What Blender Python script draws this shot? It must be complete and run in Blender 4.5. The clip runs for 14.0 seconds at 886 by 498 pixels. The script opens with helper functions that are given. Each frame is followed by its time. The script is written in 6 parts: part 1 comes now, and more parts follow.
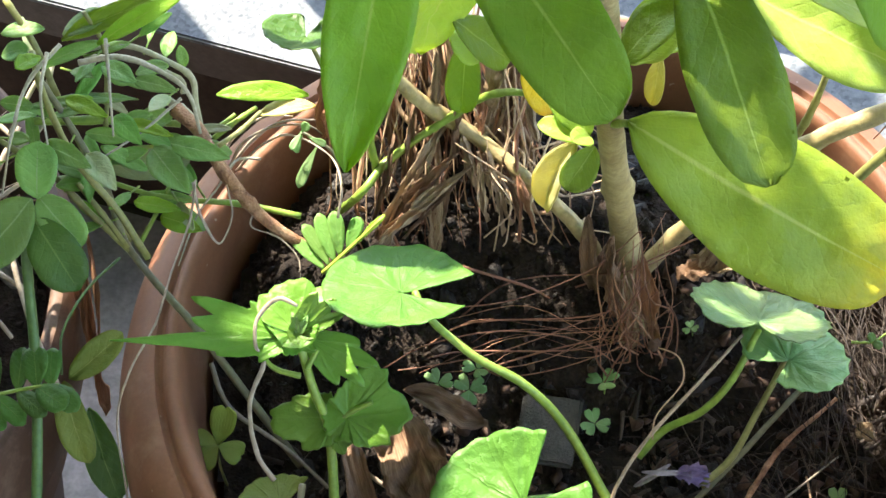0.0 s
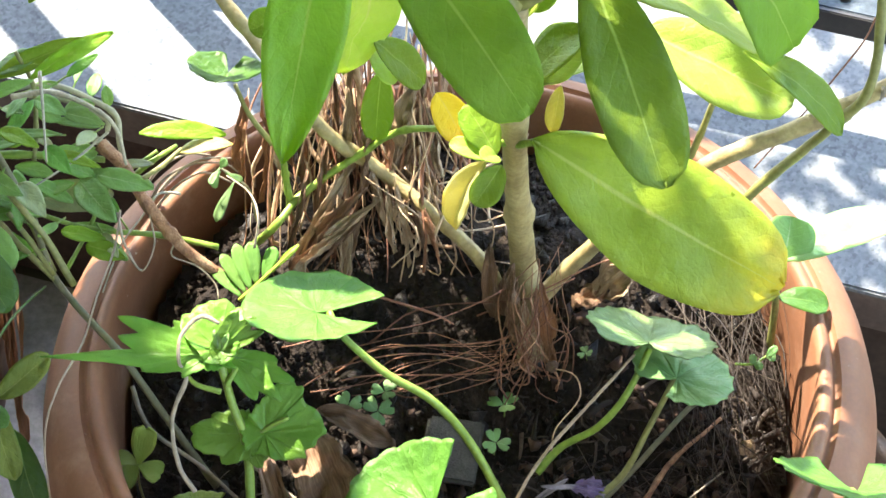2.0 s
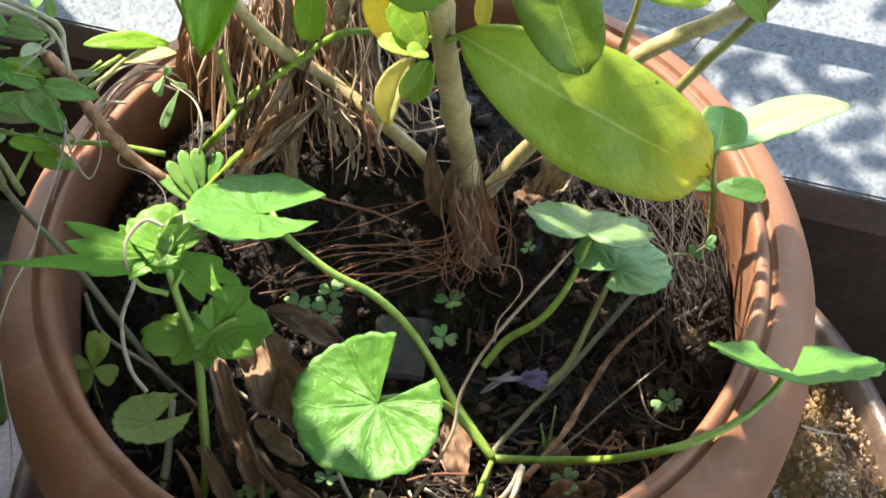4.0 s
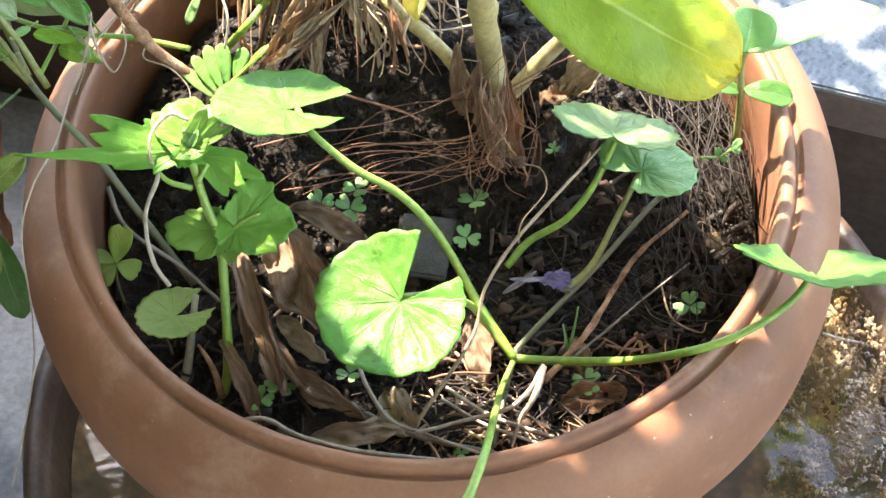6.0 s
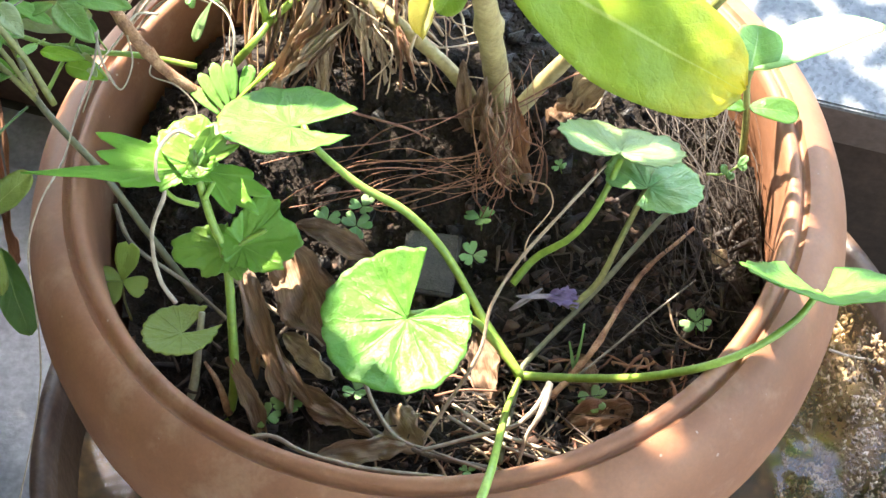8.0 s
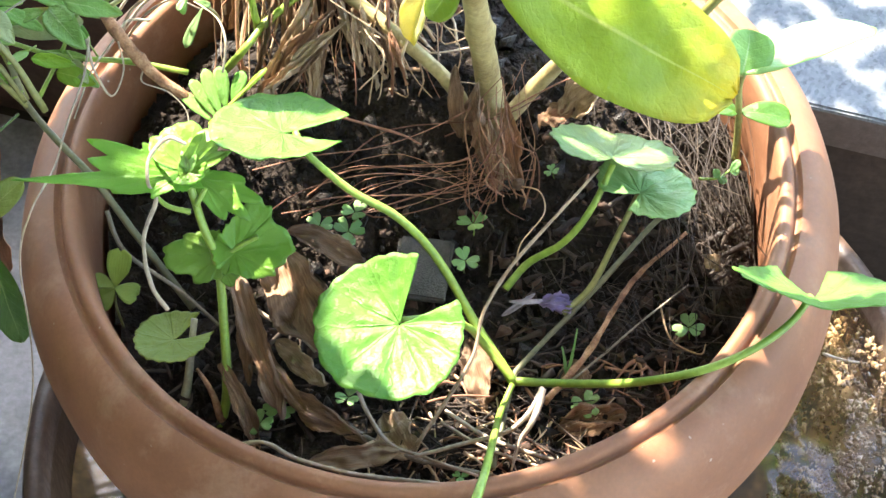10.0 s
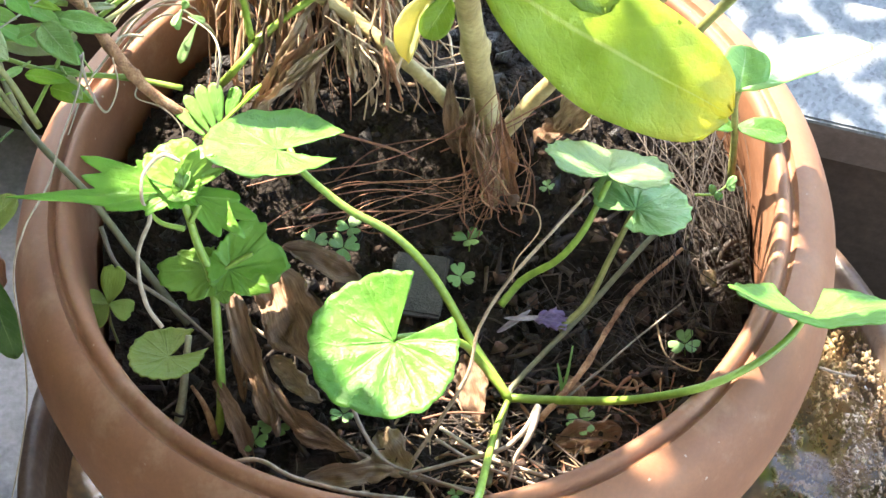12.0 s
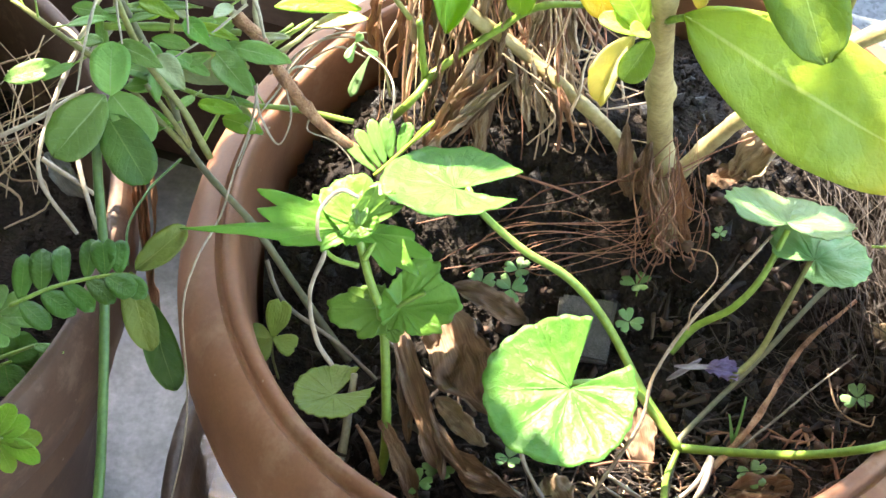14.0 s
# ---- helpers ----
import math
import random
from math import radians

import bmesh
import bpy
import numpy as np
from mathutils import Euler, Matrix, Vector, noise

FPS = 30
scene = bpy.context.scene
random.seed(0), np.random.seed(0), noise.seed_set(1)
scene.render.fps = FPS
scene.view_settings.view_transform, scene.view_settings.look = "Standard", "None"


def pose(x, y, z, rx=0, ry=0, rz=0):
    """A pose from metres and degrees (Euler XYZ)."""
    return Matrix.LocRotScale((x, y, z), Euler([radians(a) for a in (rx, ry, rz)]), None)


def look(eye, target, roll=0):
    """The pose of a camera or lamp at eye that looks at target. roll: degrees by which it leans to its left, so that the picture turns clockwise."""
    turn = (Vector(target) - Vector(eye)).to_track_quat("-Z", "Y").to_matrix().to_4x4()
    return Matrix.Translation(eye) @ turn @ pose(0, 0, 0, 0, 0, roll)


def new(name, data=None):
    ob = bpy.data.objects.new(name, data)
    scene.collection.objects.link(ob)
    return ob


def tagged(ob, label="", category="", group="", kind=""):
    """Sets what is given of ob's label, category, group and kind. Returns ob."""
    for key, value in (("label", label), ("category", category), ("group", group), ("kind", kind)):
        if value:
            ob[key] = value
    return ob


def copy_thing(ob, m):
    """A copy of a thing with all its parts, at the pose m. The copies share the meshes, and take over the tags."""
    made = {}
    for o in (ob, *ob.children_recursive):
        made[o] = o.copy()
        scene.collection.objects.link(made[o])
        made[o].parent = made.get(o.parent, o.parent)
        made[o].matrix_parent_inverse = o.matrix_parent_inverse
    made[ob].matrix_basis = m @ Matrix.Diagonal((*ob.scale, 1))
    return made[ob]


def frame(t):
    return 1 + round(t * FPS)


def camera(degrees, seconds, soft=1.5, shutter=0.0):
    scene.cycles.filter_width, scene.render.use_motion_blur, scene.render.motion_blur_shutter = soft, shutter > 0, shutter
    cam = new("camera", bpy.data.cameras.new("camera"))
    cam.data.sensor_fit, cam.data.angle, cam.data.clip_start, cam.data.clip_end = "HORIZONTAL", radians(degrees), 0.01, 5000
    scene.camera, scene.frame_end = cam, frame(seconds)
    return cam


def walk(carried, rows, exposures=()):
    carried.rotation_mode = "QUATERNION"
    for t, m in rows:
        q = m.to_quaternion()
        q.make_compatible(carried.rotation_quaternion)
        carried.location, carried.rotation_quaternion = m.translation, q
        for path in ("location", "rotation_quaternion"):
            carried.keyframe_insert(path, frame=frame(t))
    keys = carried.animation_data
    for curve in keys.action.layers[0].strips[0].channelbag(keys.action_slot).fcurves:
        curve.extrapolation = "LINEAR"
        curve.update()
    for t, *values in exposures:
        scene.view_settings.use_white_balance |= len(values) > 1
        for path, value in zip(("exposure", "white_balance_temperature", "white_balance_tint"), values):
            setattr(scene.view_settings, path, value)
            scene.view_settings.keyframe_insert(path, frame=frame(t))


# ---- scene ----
FOV = 24.0
cam = camera(FOV, 14.0, soft=1.5, shutter=0.12)
PATH = [
    (0.0, (-0.0030, -0.4240, 0.9690), (-0.0445, 0.0526, 0.2800), -5.49),
    (0.5, (-0.0071, -0.4562, 0.9719), (-0.0411, 0.0333, 0.2800), -4.97),
    (1.0, (-0.0096, -0.4793, 0.9808), (-0.0171, 0.0194, 0.2800), -2.66),
    (1.5, (-0.0165, -0.4913, 0.9823), (-0.0064, 0.0353, 0.2800), -0.37),
    (2.0, (-0.0206, -0.4887, 0.9855), (-0.0048, 0.0696, 0.2800), -0.19),
    (2.5, (-0.0167, -0.4884, 0.9903), (0.0078, 0.1227, 0.2800), -0.29),
    (3.0, (-0.0170, -0.4843, 1.0001), (0.0110, 0.1121, 0.2800), 0.50),
    (3.5, (-0.0118, -0.4847, 0.9944), (0.0044, 0.0787, 0.2800), -0.72),
    (4.0, (0.0052, -0.5110, 0.9890), (0.0162, 0.0148, 0.2800), -2.16),
    (4.2, (0.0090, -0.5216, 0.9853), (0.0229, -0.0074, 0.2800), -1.85),
    (6.5, (0.0000, -0.5139, 0.9838), (0.0016, -0.0361, 0.2800), -2.01),
    (7.0, (0.0011, -0.5160, 0.9844), (0.0057, -0.0353, 0.2800), -1.87),
    (7.5, (0.0017, -0.5158, 0.9840), (0.0053, -0.0291, 0.2800), -2.03),
    (8.0, (0.0016, -0.5141, 0.9849), (0.0018, -0.0273, 0.2800), -2.28),
    (10.5, (0.0045, -0.5123, 0.9848), (0.0067, -0.0238, 0.2800), -2.42),
    (11.0, (0.0053, -0.5134, 0.9860), (0.0069, -0.0210, 0.2800), -2.61),
    (11.5, (0.0045, -0.5108, 0.9853), (0.0085, -0.0176, 0.2800), -2.34),
    (12.0, (0.0053, -0.5051, 0.9869), (0.0073, -0.0167, 0.2800), -2.32),
    (12.5, (0.0024, -0.5055, 0.9859), (0.0029, -0.0187, 0.2800), -2.59),
    (13.0, (-0.0160, -0.4970, 0.9820), (-0.0193, -0.0116, 0.2800), -2.36),
    (13.5, (-0.0372, -0.4941, 0.9792), (-0.0487, -0.0117, 0.2800), -2.21),
    (14.0, (-0.0485, -0.4906, 0.9802), (-0.0616, 0.0065, 0.2800), -1.93),
]
walk(cam, [(t, look(e, a, r)) for t, e, a, r in PATH], exposures=[(0.0, 3.1, 6800, 10), (1.0, 3.3, 6800, 10), (2.0, 3.37, 6800, 10), (2.5, 3.02, 6800, 10), (3.0, 2.6, 6800, 10), (3.5, 2.63, 6800, 10), (4.2, 2.77, 6800, 10), (6.5, 3.75, 6800, 10), (12.5, 3.73, 6800, 10), (13.5, 3.74, 6800, 10), (14.0, 3.78, 6800, 10)])

# ---- light ----
SUN_DIR = Vector((-0.575, 0.82, 1.43)).normalized()
world = bpy.data.worlds.new("sky")
scene.world = world
world.use_nodes = True
sky = world.node_tree.nodes.new("ShaderNodeTexSky")
sky.sky_type = "NISHITA"
sky.sun_disc = False
sky.sun_elevation = math.asin(SUN_DIR.z)
sky.sun_rotation = math.atan2(SUN_DIR.x, SUN_DIR.y)
back = world.node_tree.nodes["Background"]
back.inputs[1].default_value = 0.15
world.node_tree.links.new(sky.outputs[0], back.inputs[0])
sun = new("sun", bpy.data.lights.new("sun", "SUN"))
sun.data.energy = 2.75
sun.data.angle = radians(0.6)
sun.data.color = (1.0, 0.95, 0.86)
sun.rotation_mode = "QUATERNION"
sun.rotation_quaternion = SUN_DIR.to_track_quat("Z", "Y")


# ---- materials ----
def nodes_of(name):
    m = bpy.data.materials.new(name)
    m.use_nodes = True
    nt = m.node_tree
    return m, nt, nt.nodes["Principled BSDF"]


def node(nt, kind, **values):
    n = nt.nodes.new(kind)
    for k, v in values.items():
        n.inputs[k].default_value = v
    return n


def ramp(nt, source, stops):
    r = nt.nodes.new("ShaderNodeValToRGB")
    el = r.color_ramp.elements
    while len(el) < len(stops):
        el.new(0.5)
    for e, (p, c) in zip(el, stops):
        e.position, e.color = p, (*c, 1)
    nt.links.new(source, r.inputs[0])
    return r.outputs[0]


def noise_tex(nt, scale, detail=4.0, rough=0.6):
    tc = nt.nodes.new("ShaderNodeNewGeometry")
    n = node(nt, "ShaderNodeTexNoise", Scale=scale, Detail=detail, Roughness=rough)
    nt.links.new(tc.outputs["Position"], n.inputs["Vector"])
    return n.outputs["Fac"]


def mixed(nt, fac, a, b, mode="MIX"):
    m = nt.nodes.new("ShaderNodeMix")
    m.data_type, m.blend_type = "RGBA", mode
    for v, i in ((fac, 0), (a, 6), (b, 7)):
        if hasattr(v, "links"):
            nt.links.new(v, m.inputs[i])
        else:
            m.inputs[i].default_value = v if i == 0 else (*v, 1)
    return m.outputs[2]


def bumped(nt, bsdf, height, strength, distance):
    b = node(nt, "ShaderNodeBump", Strength=strength, Distance=distance)
    nt.links.new(height, b.inputs["Height"])
    nt.links.new(b.outputs[0], bsdf.inputs["Normal"])
    return b.outputs[0]


def plain(name, stops, scale, rough=0.8, bump=0.4, dist=0.001, fine=None, metal=0.0, gloss=0.5):
    m, nt, b = nodes_of(name)
    f = noise_tex(nt, scale)
    c = ramp(nt, f, stops)
    g = noise_tex(nt, fine or scale * 8, 3.0)
    c = mixed(nt, 0.35, c, ramp(nt, g, ((0.3, (0.3, 0.3, 0.3)), (0.7, (0.75, 0.75, 0.75)))), "OVERLAY")
    nt.links.new(c, b.inputs["Base Color"])
    b.inputs["Roughness"].default_value = rough
    b.inputs["Metallic"].default_value = metal
    b.inputs["Specular IOR Level"].default_value = gloss
    bumped(nt, b, g, bump, dist)
    return m


def leaf_mat(name, col, alt, vein, kind="pinnate", trans=0.45, gloss=0.38, veins=9.0, edge=None, ribs=0.16, tint=(1.5, 1.35, 0.42), rib_width=0.036):
    """Green blade: veins follow the blade's own coordinates, light passes through it."""
    m, nt, b = nodes_of(name)
    uv = nt.nodes.new("ShaderNodeUVMap")
    sep = nt.nodes.new("ShaderNodeSeparateXYZ")
    nt.links.new(uv.outputs[0], sep.inputs[0])

    def mth(op, a, c=0.0):
        n = nt.nodes.new("ShaderNodeMath")
        n.operation = op
        for v, i in ((a, 0), (c, 1)):
            if hasattr(v, "links"):
                nt.links.new(v, n.inputs[i])
            else:
                n.inputs[i].default_value = v
        return n.outputs[0]
    u, v = sep.outputs[0], sep.outputs[1]
    side = mth("ABSOLUTE", mth("SUBTRACT", v, 0.5))
    wob = mth("MULTIPLY", noise_tex(nt, 120.0, 2.0), 0.12)
    if kind == "pinnate":
        reach = mth("MULTIPLY", mth("SUBTRACT", 1.1, u), rib_width)
        mid = mth("SUBTRACT", 1.0, mth("MINIMUM", mth("POWER", mth("DIVIDE", side, reach), 2.0), 1.0))
        saw = mth("FRACT", mth("MULTIPLY", mth("ADD", mth("SUBTRACT", u, mth("MULTIPLY", side, 0.55)), wob), veins))
    else:
        mid = 0.0
        saw = mth("FRACT", mth("MULTIPLY", mth("ADD", v, mth("MULTIPLY", wob, 0.25)), veins))
    tri = mth("ABSOLUTE", mth("SUBTRACT", saw, 0.5))
    ridge = mth("POWER", mth("SUBTRACT", 1.0, mth("MULTIPLY", tri, 2.0)), 9.0)
    if kind == "polar":
        fork = mth("FRACT", mth("MULTIPLY", mth("ADD", v, mth("MULTIPLY", wob, 0.5)), veins * 3.0))
        fork = mth("POWER", mth("SUBTRACT", 1.0, mth("MULTIPLY", mth("ABSOLUTE", mth("SUBTRACT", fork, 0.5)), 2.0)), 7.0)
        ridge = mth("ADD", mth("MULTIPLY", ridge, mth("SUBTRACT", 1.0, mth("MULTIPLY", u, 0.55))), mth("MULTIPLY", fork, mth("MULTIPLY", u, 0.35)))
    line = mth("MINIMUM", mth("ADD", mth("MULTIPLY", ridge, ribs if kind == "pinnate" else 0.22), mid), 1.0)
    f = noise_tex(nt, 38.0, 4.0)
    c = ramp(nt, f, ((0.34, col), (0.68, alt)))
    info = nt.nodes.new("ShaderNodeObjectInfo")
    hue = nt.nodes.new("ShaderNodeHueSaturation")
    nt.links.new(c, hue.inputs["Color"])
    nt.links.new(mth("ADD", mth("MULTIPLY", info.outputs["Random"], 0.4), 0.8), hue.inputs["Value"])
    nt.links.new(mth("ADD", mth("MULTIPLY", info.outputs["Random"], 0.02), 0.49), hue.inputs["Hue"])
    c = hue.outputs[0]
    if edge:
        tipf = mth("POWER", mth("MULTIPLY", u, mth("ADD", 0.62, mth("MULTIPLY", noise_tex(nt, 30.0), 0.7))), 7.0)
        c = mixed(nt, mth("MINIMUM", tipf, 1.0), c, edge)
    c = mixed(nt, mth("MULTIPLY", line, 0.75), c, vein)
    nt.links.new(c, b.inputs["Base Color"])
    b.inputs["Roughness"].default_value = gloss
    b.inputs["Specular IOR Level"].default_value = 0.4
    h = mth("ADD", mth("MULTIPLY", ridge, -0.12 if kind == "pinnate" else -0.6), mth("MULTIPLY", noise_tex(nt, 420.0, 3.0), 0.7))
    cell = node(nt, "ShaderNodeTexVoronoi", Scale=170.0)
    cell.feature = "SMOOTH_F1"
    nt.links.new(nt.nodes.new("ShaderNodeNewGeometry").outputs["Position"], cell.inputs["Vector"])
    h = mth("SUBTRACT", h, mth("MULTIPLY", cell.outputs["Distance"], 0.9))
    nrm = bumped(nt, b, h, 0.6, 0.0013)
    t = nt.nodes.new("ShaderNodeBsdfTranslucent")
    tc = mixed(nt, 1.0, c, tint, "MULTIPLY")
    nt.links.new(tc, t.inputs[0])
    nt.links.new(nrm, t.inputs["Normal"])
    mx = nt.nodes.new("ShaderNodeMixShader")
    mx.inputs[0].default_value = trans
    nt.links.new(b.outputs[0], mx.inputs[1])
    nt.links.new(t.outputs[0], mx.inputs[2])
    nt.links.new(mx.outputs[0], nt.nodes["Material Output"].inputs[0])
    return m


def straw_mat(name, a, b_, c_, rough=0.75, trans=0.0):
    m, nt, b = nodes_of(name)
    geo = nt.nodes.new("ShaderNodeNewGeometry")
    c = ramp(nt, geo.outputs["Random Per Island"], ((0.0, a), (0.55, b_), (1.0, c_)))
    g = noise_tex(nt, 300.0, 4.0)
    c = mixed(nt, 0.5, c, ramp(nt, g, ((0.3, (0.22, 0.2, 0.18)), (0.7, (0.8, 0.8, 0.78)))), "OVERLAY")
    nt.links.new(c, b.inputs["Base Color"])
    b.inputs["Roughness"].default_value = rough
    bumped(nt, b, g, 0.5, 0.0008)
    return m


def dry_mat(name, a, b_, c_):
    """A withered blade with lengthwise streaks."""
    m, nt, b = nodes_of(name)
    uv = nt.nodes.new("ShaderNodeUVMap")
    mp = nt.nodes.new("ShaderNodeMapping")
    mp.inputs["Scale"].default_value = (1.6, 16.0, 1.0)
    nt.links.new(uv.outputs[0], mp.inputs[0])
    n = node(nt, "ShaderNodeTexNoise", Scale=1.6, Detail=5.0, Roughness=0.7)
    nt.links.new(mp.outputs[0], n.inputs["Vector"])
    c = ramp(nt, n.outputs["Fac"], ((0.3, a), (0.5, b_), (0.7, c_)))
    c = mixed(nt, 0.45, c, ramp(nt, noise_tex(nt, 70.0, 5.0), ((0.35, (0.2, 0.2, 0.2)), (0.68, (0.75, 0.73, 0.7)))), "OVERLAY")
    nt.links.new(c, b.inputs["Base Color"])
    b.inputs["Roughness"].default_value = 0.72
    bumped(nt, b, n.outputs["Fac"], 0.8, 0.002)
    return m


def terracotta(name, dark_mix):
    """Fired clay; the second argument sets how far a darker brown is mixed in."""
    m, nt, b = nodes_of(name)
    c = ramp(nt, noise_tex(nt, 14.0, 5.0), ((0.3, (0.155, 0.062, 0.029)), (0.55, (0.23, 0.097, 0.046)), (0.75, (0.29, 0.136, 0.07))))
    c = mixed(nt, dark_mix, c, ramp(nt, noise_tex(nt, 9.0, 5.0), ((0.35, (0.045, 0.023, 0.013)), (0.68, (0.1, 0.053, 0.032)))))
    lime = ramp(nt, noise_tex(nt, 26.0, 6.0, 0.7), ((0.55, (0, 0, 0)), (0.78, (0.5, 0.5, 0.5))))
    c = mixed(nt, lime, c, (0.37, 0.24, 0.155))
    grime = ramp(nt, noise_tex(nt, 55.0, 6.0, 0.75), ((0.56, (0, 0, 0)), (0.72, (0.55, 0.55, 0.55))))
    c = mixed(nt, grime, c, (0.2, 0.105, 0.065))
    speck = ramp(nt, noise_tex(nt, 260.0, 1.0), ((0.765, (0, 0, 0)), (0.8, (0.4, 0.4, 0.4))))
    c = mixed(nt, speck, c, (0.5, 0.42, 0.35))
    sp = ramp(nt, noise_tex(nt, 600.0, 2.0), ((0.3, (0.35, 0.35, 0.35)), (0.7, (0.65, 0.65, 0.65))))
    c = mixed(nt, 0.2, c, sp, "OVERLAY")
    nt.links.new(c, b.inputs["Base Color"])
    b.inputs["Roughness"].default_value = 0.62
    b.inputs["Specular IOR Level"].default_value = 0.35
    bumped(nt, b, noise_tex(nt, 160.0, 5.0), 0.12, 0.001)
    return m


def granite_mat():
    m, nt, b = nodes_of("granite")
    geo = nt.nodes.new("ShaderNodeNewGeometry")
    v = node(nt, "ShaderNodeTexVoronoi", Scale=520.0)
    nt.links.new(geo.outputs["Position"], v.inputs["Vector"])
    c = ramp(nt, v.outputs["Color"], ((0.15, (0.048, 0.055, 0.062)), (0.35, (0.120, 0.130, 0.140)), (0.75, (0.208, 0.220, 0.232))))
    c = mixed(nt, 0.45, c, ramp(nt, noise_tex(nt, 260.0, 4.0), ((0.35, (0.080, 0.089, 0.097)), (0.62, (0.200, 0.213, 0.226)))))
    c = mixed(nt, 0.35, c, ramp(nt, noise_tex(nt, 16.0, 5.0), ((0.35, (0.124, 0.133, 0.140)), (0.7, (0.188, 0.195, 0.200)))))
    nt.links.new(c, b.inputs["Base Color"])
    b.inputs["Roughness"].default_value = 0.9
    b.inputs["Specular IOR Level"].default_value = 0.08
    bumped(nt, b, noise_tex(nt, 500.0, 3.0), 0.2, 0.0006)
    return m


def water_mat():
    m, nt, b = nodes_of("water")
    b.inputs["Base Color"].default_value = (0.82, 0.75, 0.6, 1)
    b.inputs["Roughness"].default_value = 0.02
    b.inputs["IOR"].default_value = 1.33
    b.inputs["Transmission Weight"].default_value = 1.0
    # rings spreading from where a drop fell
    geo = nt.nodes.new("ShaderNodeNewGeometry")
    at = node(nt, "ShaderNodeVectorMath")
    at.operation = "SUBTRACT"
    nt.links.new(geo.outputs["Position"], at.inputs[0])
    at.inputs[1].default_value = (-0.15, -0.075, 0.125)
    rings = node(nt, "ShaderNodeTexWave", Scale=60.0, Distortion=1.5)
    rings.wave_type, rings.rings_direction = "RINGS", "SPHERICAL"
    nt.links.new(at.outputs[0], rings.inputs["Vector"])
    far = nt.nodes.new("ShaderNodeVectorMath")
    far.operation = "LENGTH"
    nt.links.new(at.outputs[0], far.inputs[0])
    fade = node(nt, "ShaderNodeMapRange")
    nt.links.new(far.outputs["Value"], fade.inputs["Value"])
    for k, v in ((1, 0.02), (2, 0.11), (3, 0.16), (4, 0.0)):
        fade.inputs[k].default_value = v
    h = mixed(nt, fade.outputs[0], noise_tex(nt, 32.0, 1.5), rings.outputs["Fac"])
    bumped(nt, b, h, 0.07, 0.004)
    return m


TERRACOTTA = terracotta("terracotta", 0.08)
DARK_CLAY = terracotta("dark_terracotta", 0.95)
GRANITE = granite_mat()
WATER = water_mat()
SOIL = plain("soil", ((0.3, (0.011, 0.0085, 0.007)), (0.52, (0.024, 0.017, 0.0125)), (0.72, (0.052, 0.037, 0.027))), 70, 0.9, 0.9, 0.003, gloss=0.2)
SOIL_WET = plain("wet_soil", ((0.3, (0.014, 0.011, 0.009)), (0.7, (0.03, 0.024, 0.02))), 90, 0.45, 0.9, 0.002, gloss=0.3)
STRAW = straw_mat("dry_straw", (0.24, 0.14, 0.075), (0.4, 0.265, 0.16), (0.58, 0.45, 0.31))
PALE_STRAW = straw_mat("pale_straw", (0.3, 0.235, 0.17), (0.38, 0.31, 0.235), (0.46, 0.385, 0.3))
# darker than the tan straw: the big leaf's shade is put into its colour
SHADED_HAIR = straw_mat("shaded_soil_hair", (0.02, 0.013, 0.009), (0.036, 0.025, 0.018), (0.085, 0.064, 0.047))
CHAFF = straw_mat("dark_chaff", (0.018, 0.011, 0.008), (0.034, 0.022, 0.015), (0.085, 0.058, 0.041))
ROOT = straw_mat("red_root", (0.12, 0.05, 0.029), (0.22, 0.097, 0.055), (0.34, 0.18, 0.105))
DRY_LEAF = dry_mat("dry_leaf", (0.1, 0.05, 0.026), (0.24, 0.135, 0.075), (0.36, 0.235, 0.145))
TAN_LEAF = dry_mat("tan_dry_leaf", (0.24, 0.15, 0.085), (0.4, 0.275, 0.165), (0.55, 0.42, 0.28))
GREY_LEAF = dry_mat("bleached_leaf", (0.16, 0.155, 0.145), (0.3, 0.29, 0.275), (0.45, 0.44, 0.42))
RUST = dry_mat("rusty_dry_leaf", (0.2, 0.08, 0.035), (0.34, 0.15, 0.07), (0.46, 0.25, 0.13))
BARK = plain("pale_bark", ((0.3, (0.21, 0.155, 0.065)), (0.55, (0.33, 0.26, 0.115)), (0.75, (0.42, 0.345, 0.185))), 55, 0.6, 0.5, 0.001)
BARK_BROWN = plain("brown_bark", ((0.32, (0.16, 0.072, 0.036)), (0.5, (0.34, 0.17, 0.085)), (0.68, (0.5, 0.3, 0.17))), 140, 0.7, 0.9, 0.0015)
TAN_STALK = plain("tan_stalk", ((0.3, (0.2, 0.13, 0.075)), (0.7, (0.36, 0.26, 0.165))), 90, 0.75, 0.5, 0.001)
PALE_TWIG = plain("pale_twig", ((0.3, (0.25, 0.22, 0.15)), (0.7, (0.45, 0.405, 0.3))), 90, 0.75, 0.5, 0.0008)
GREY_STICK = plain("grey_stick", ((0.3, (0.12, 0.1, 0.075)), (0.7, (0.26, 0.215, 0.165))), 80, 0.8, 0.5, 0.001)
STEM = plain("green_stem", ((0.3, (0.12, 0.2, 0.02)), (0.7, (0.23, 0.33, 0.05))), 50, 0.45, 0.2, 0.0006)
DARK_STEM = plain("dark_green_stem", ((0.3, (0.05, 0.1, 0.022)), (0.7, (0.09, 0.16, 0.04))), 50, 0.5, 0.2, 0.0006)
LIME_STEM = plain("lime_stem", ((0.3, (0.25, 0.33, 0.03)), (0.7, (0.36, 0.42, 0.06))), 50, 0.45, 0.2, 0.0006)
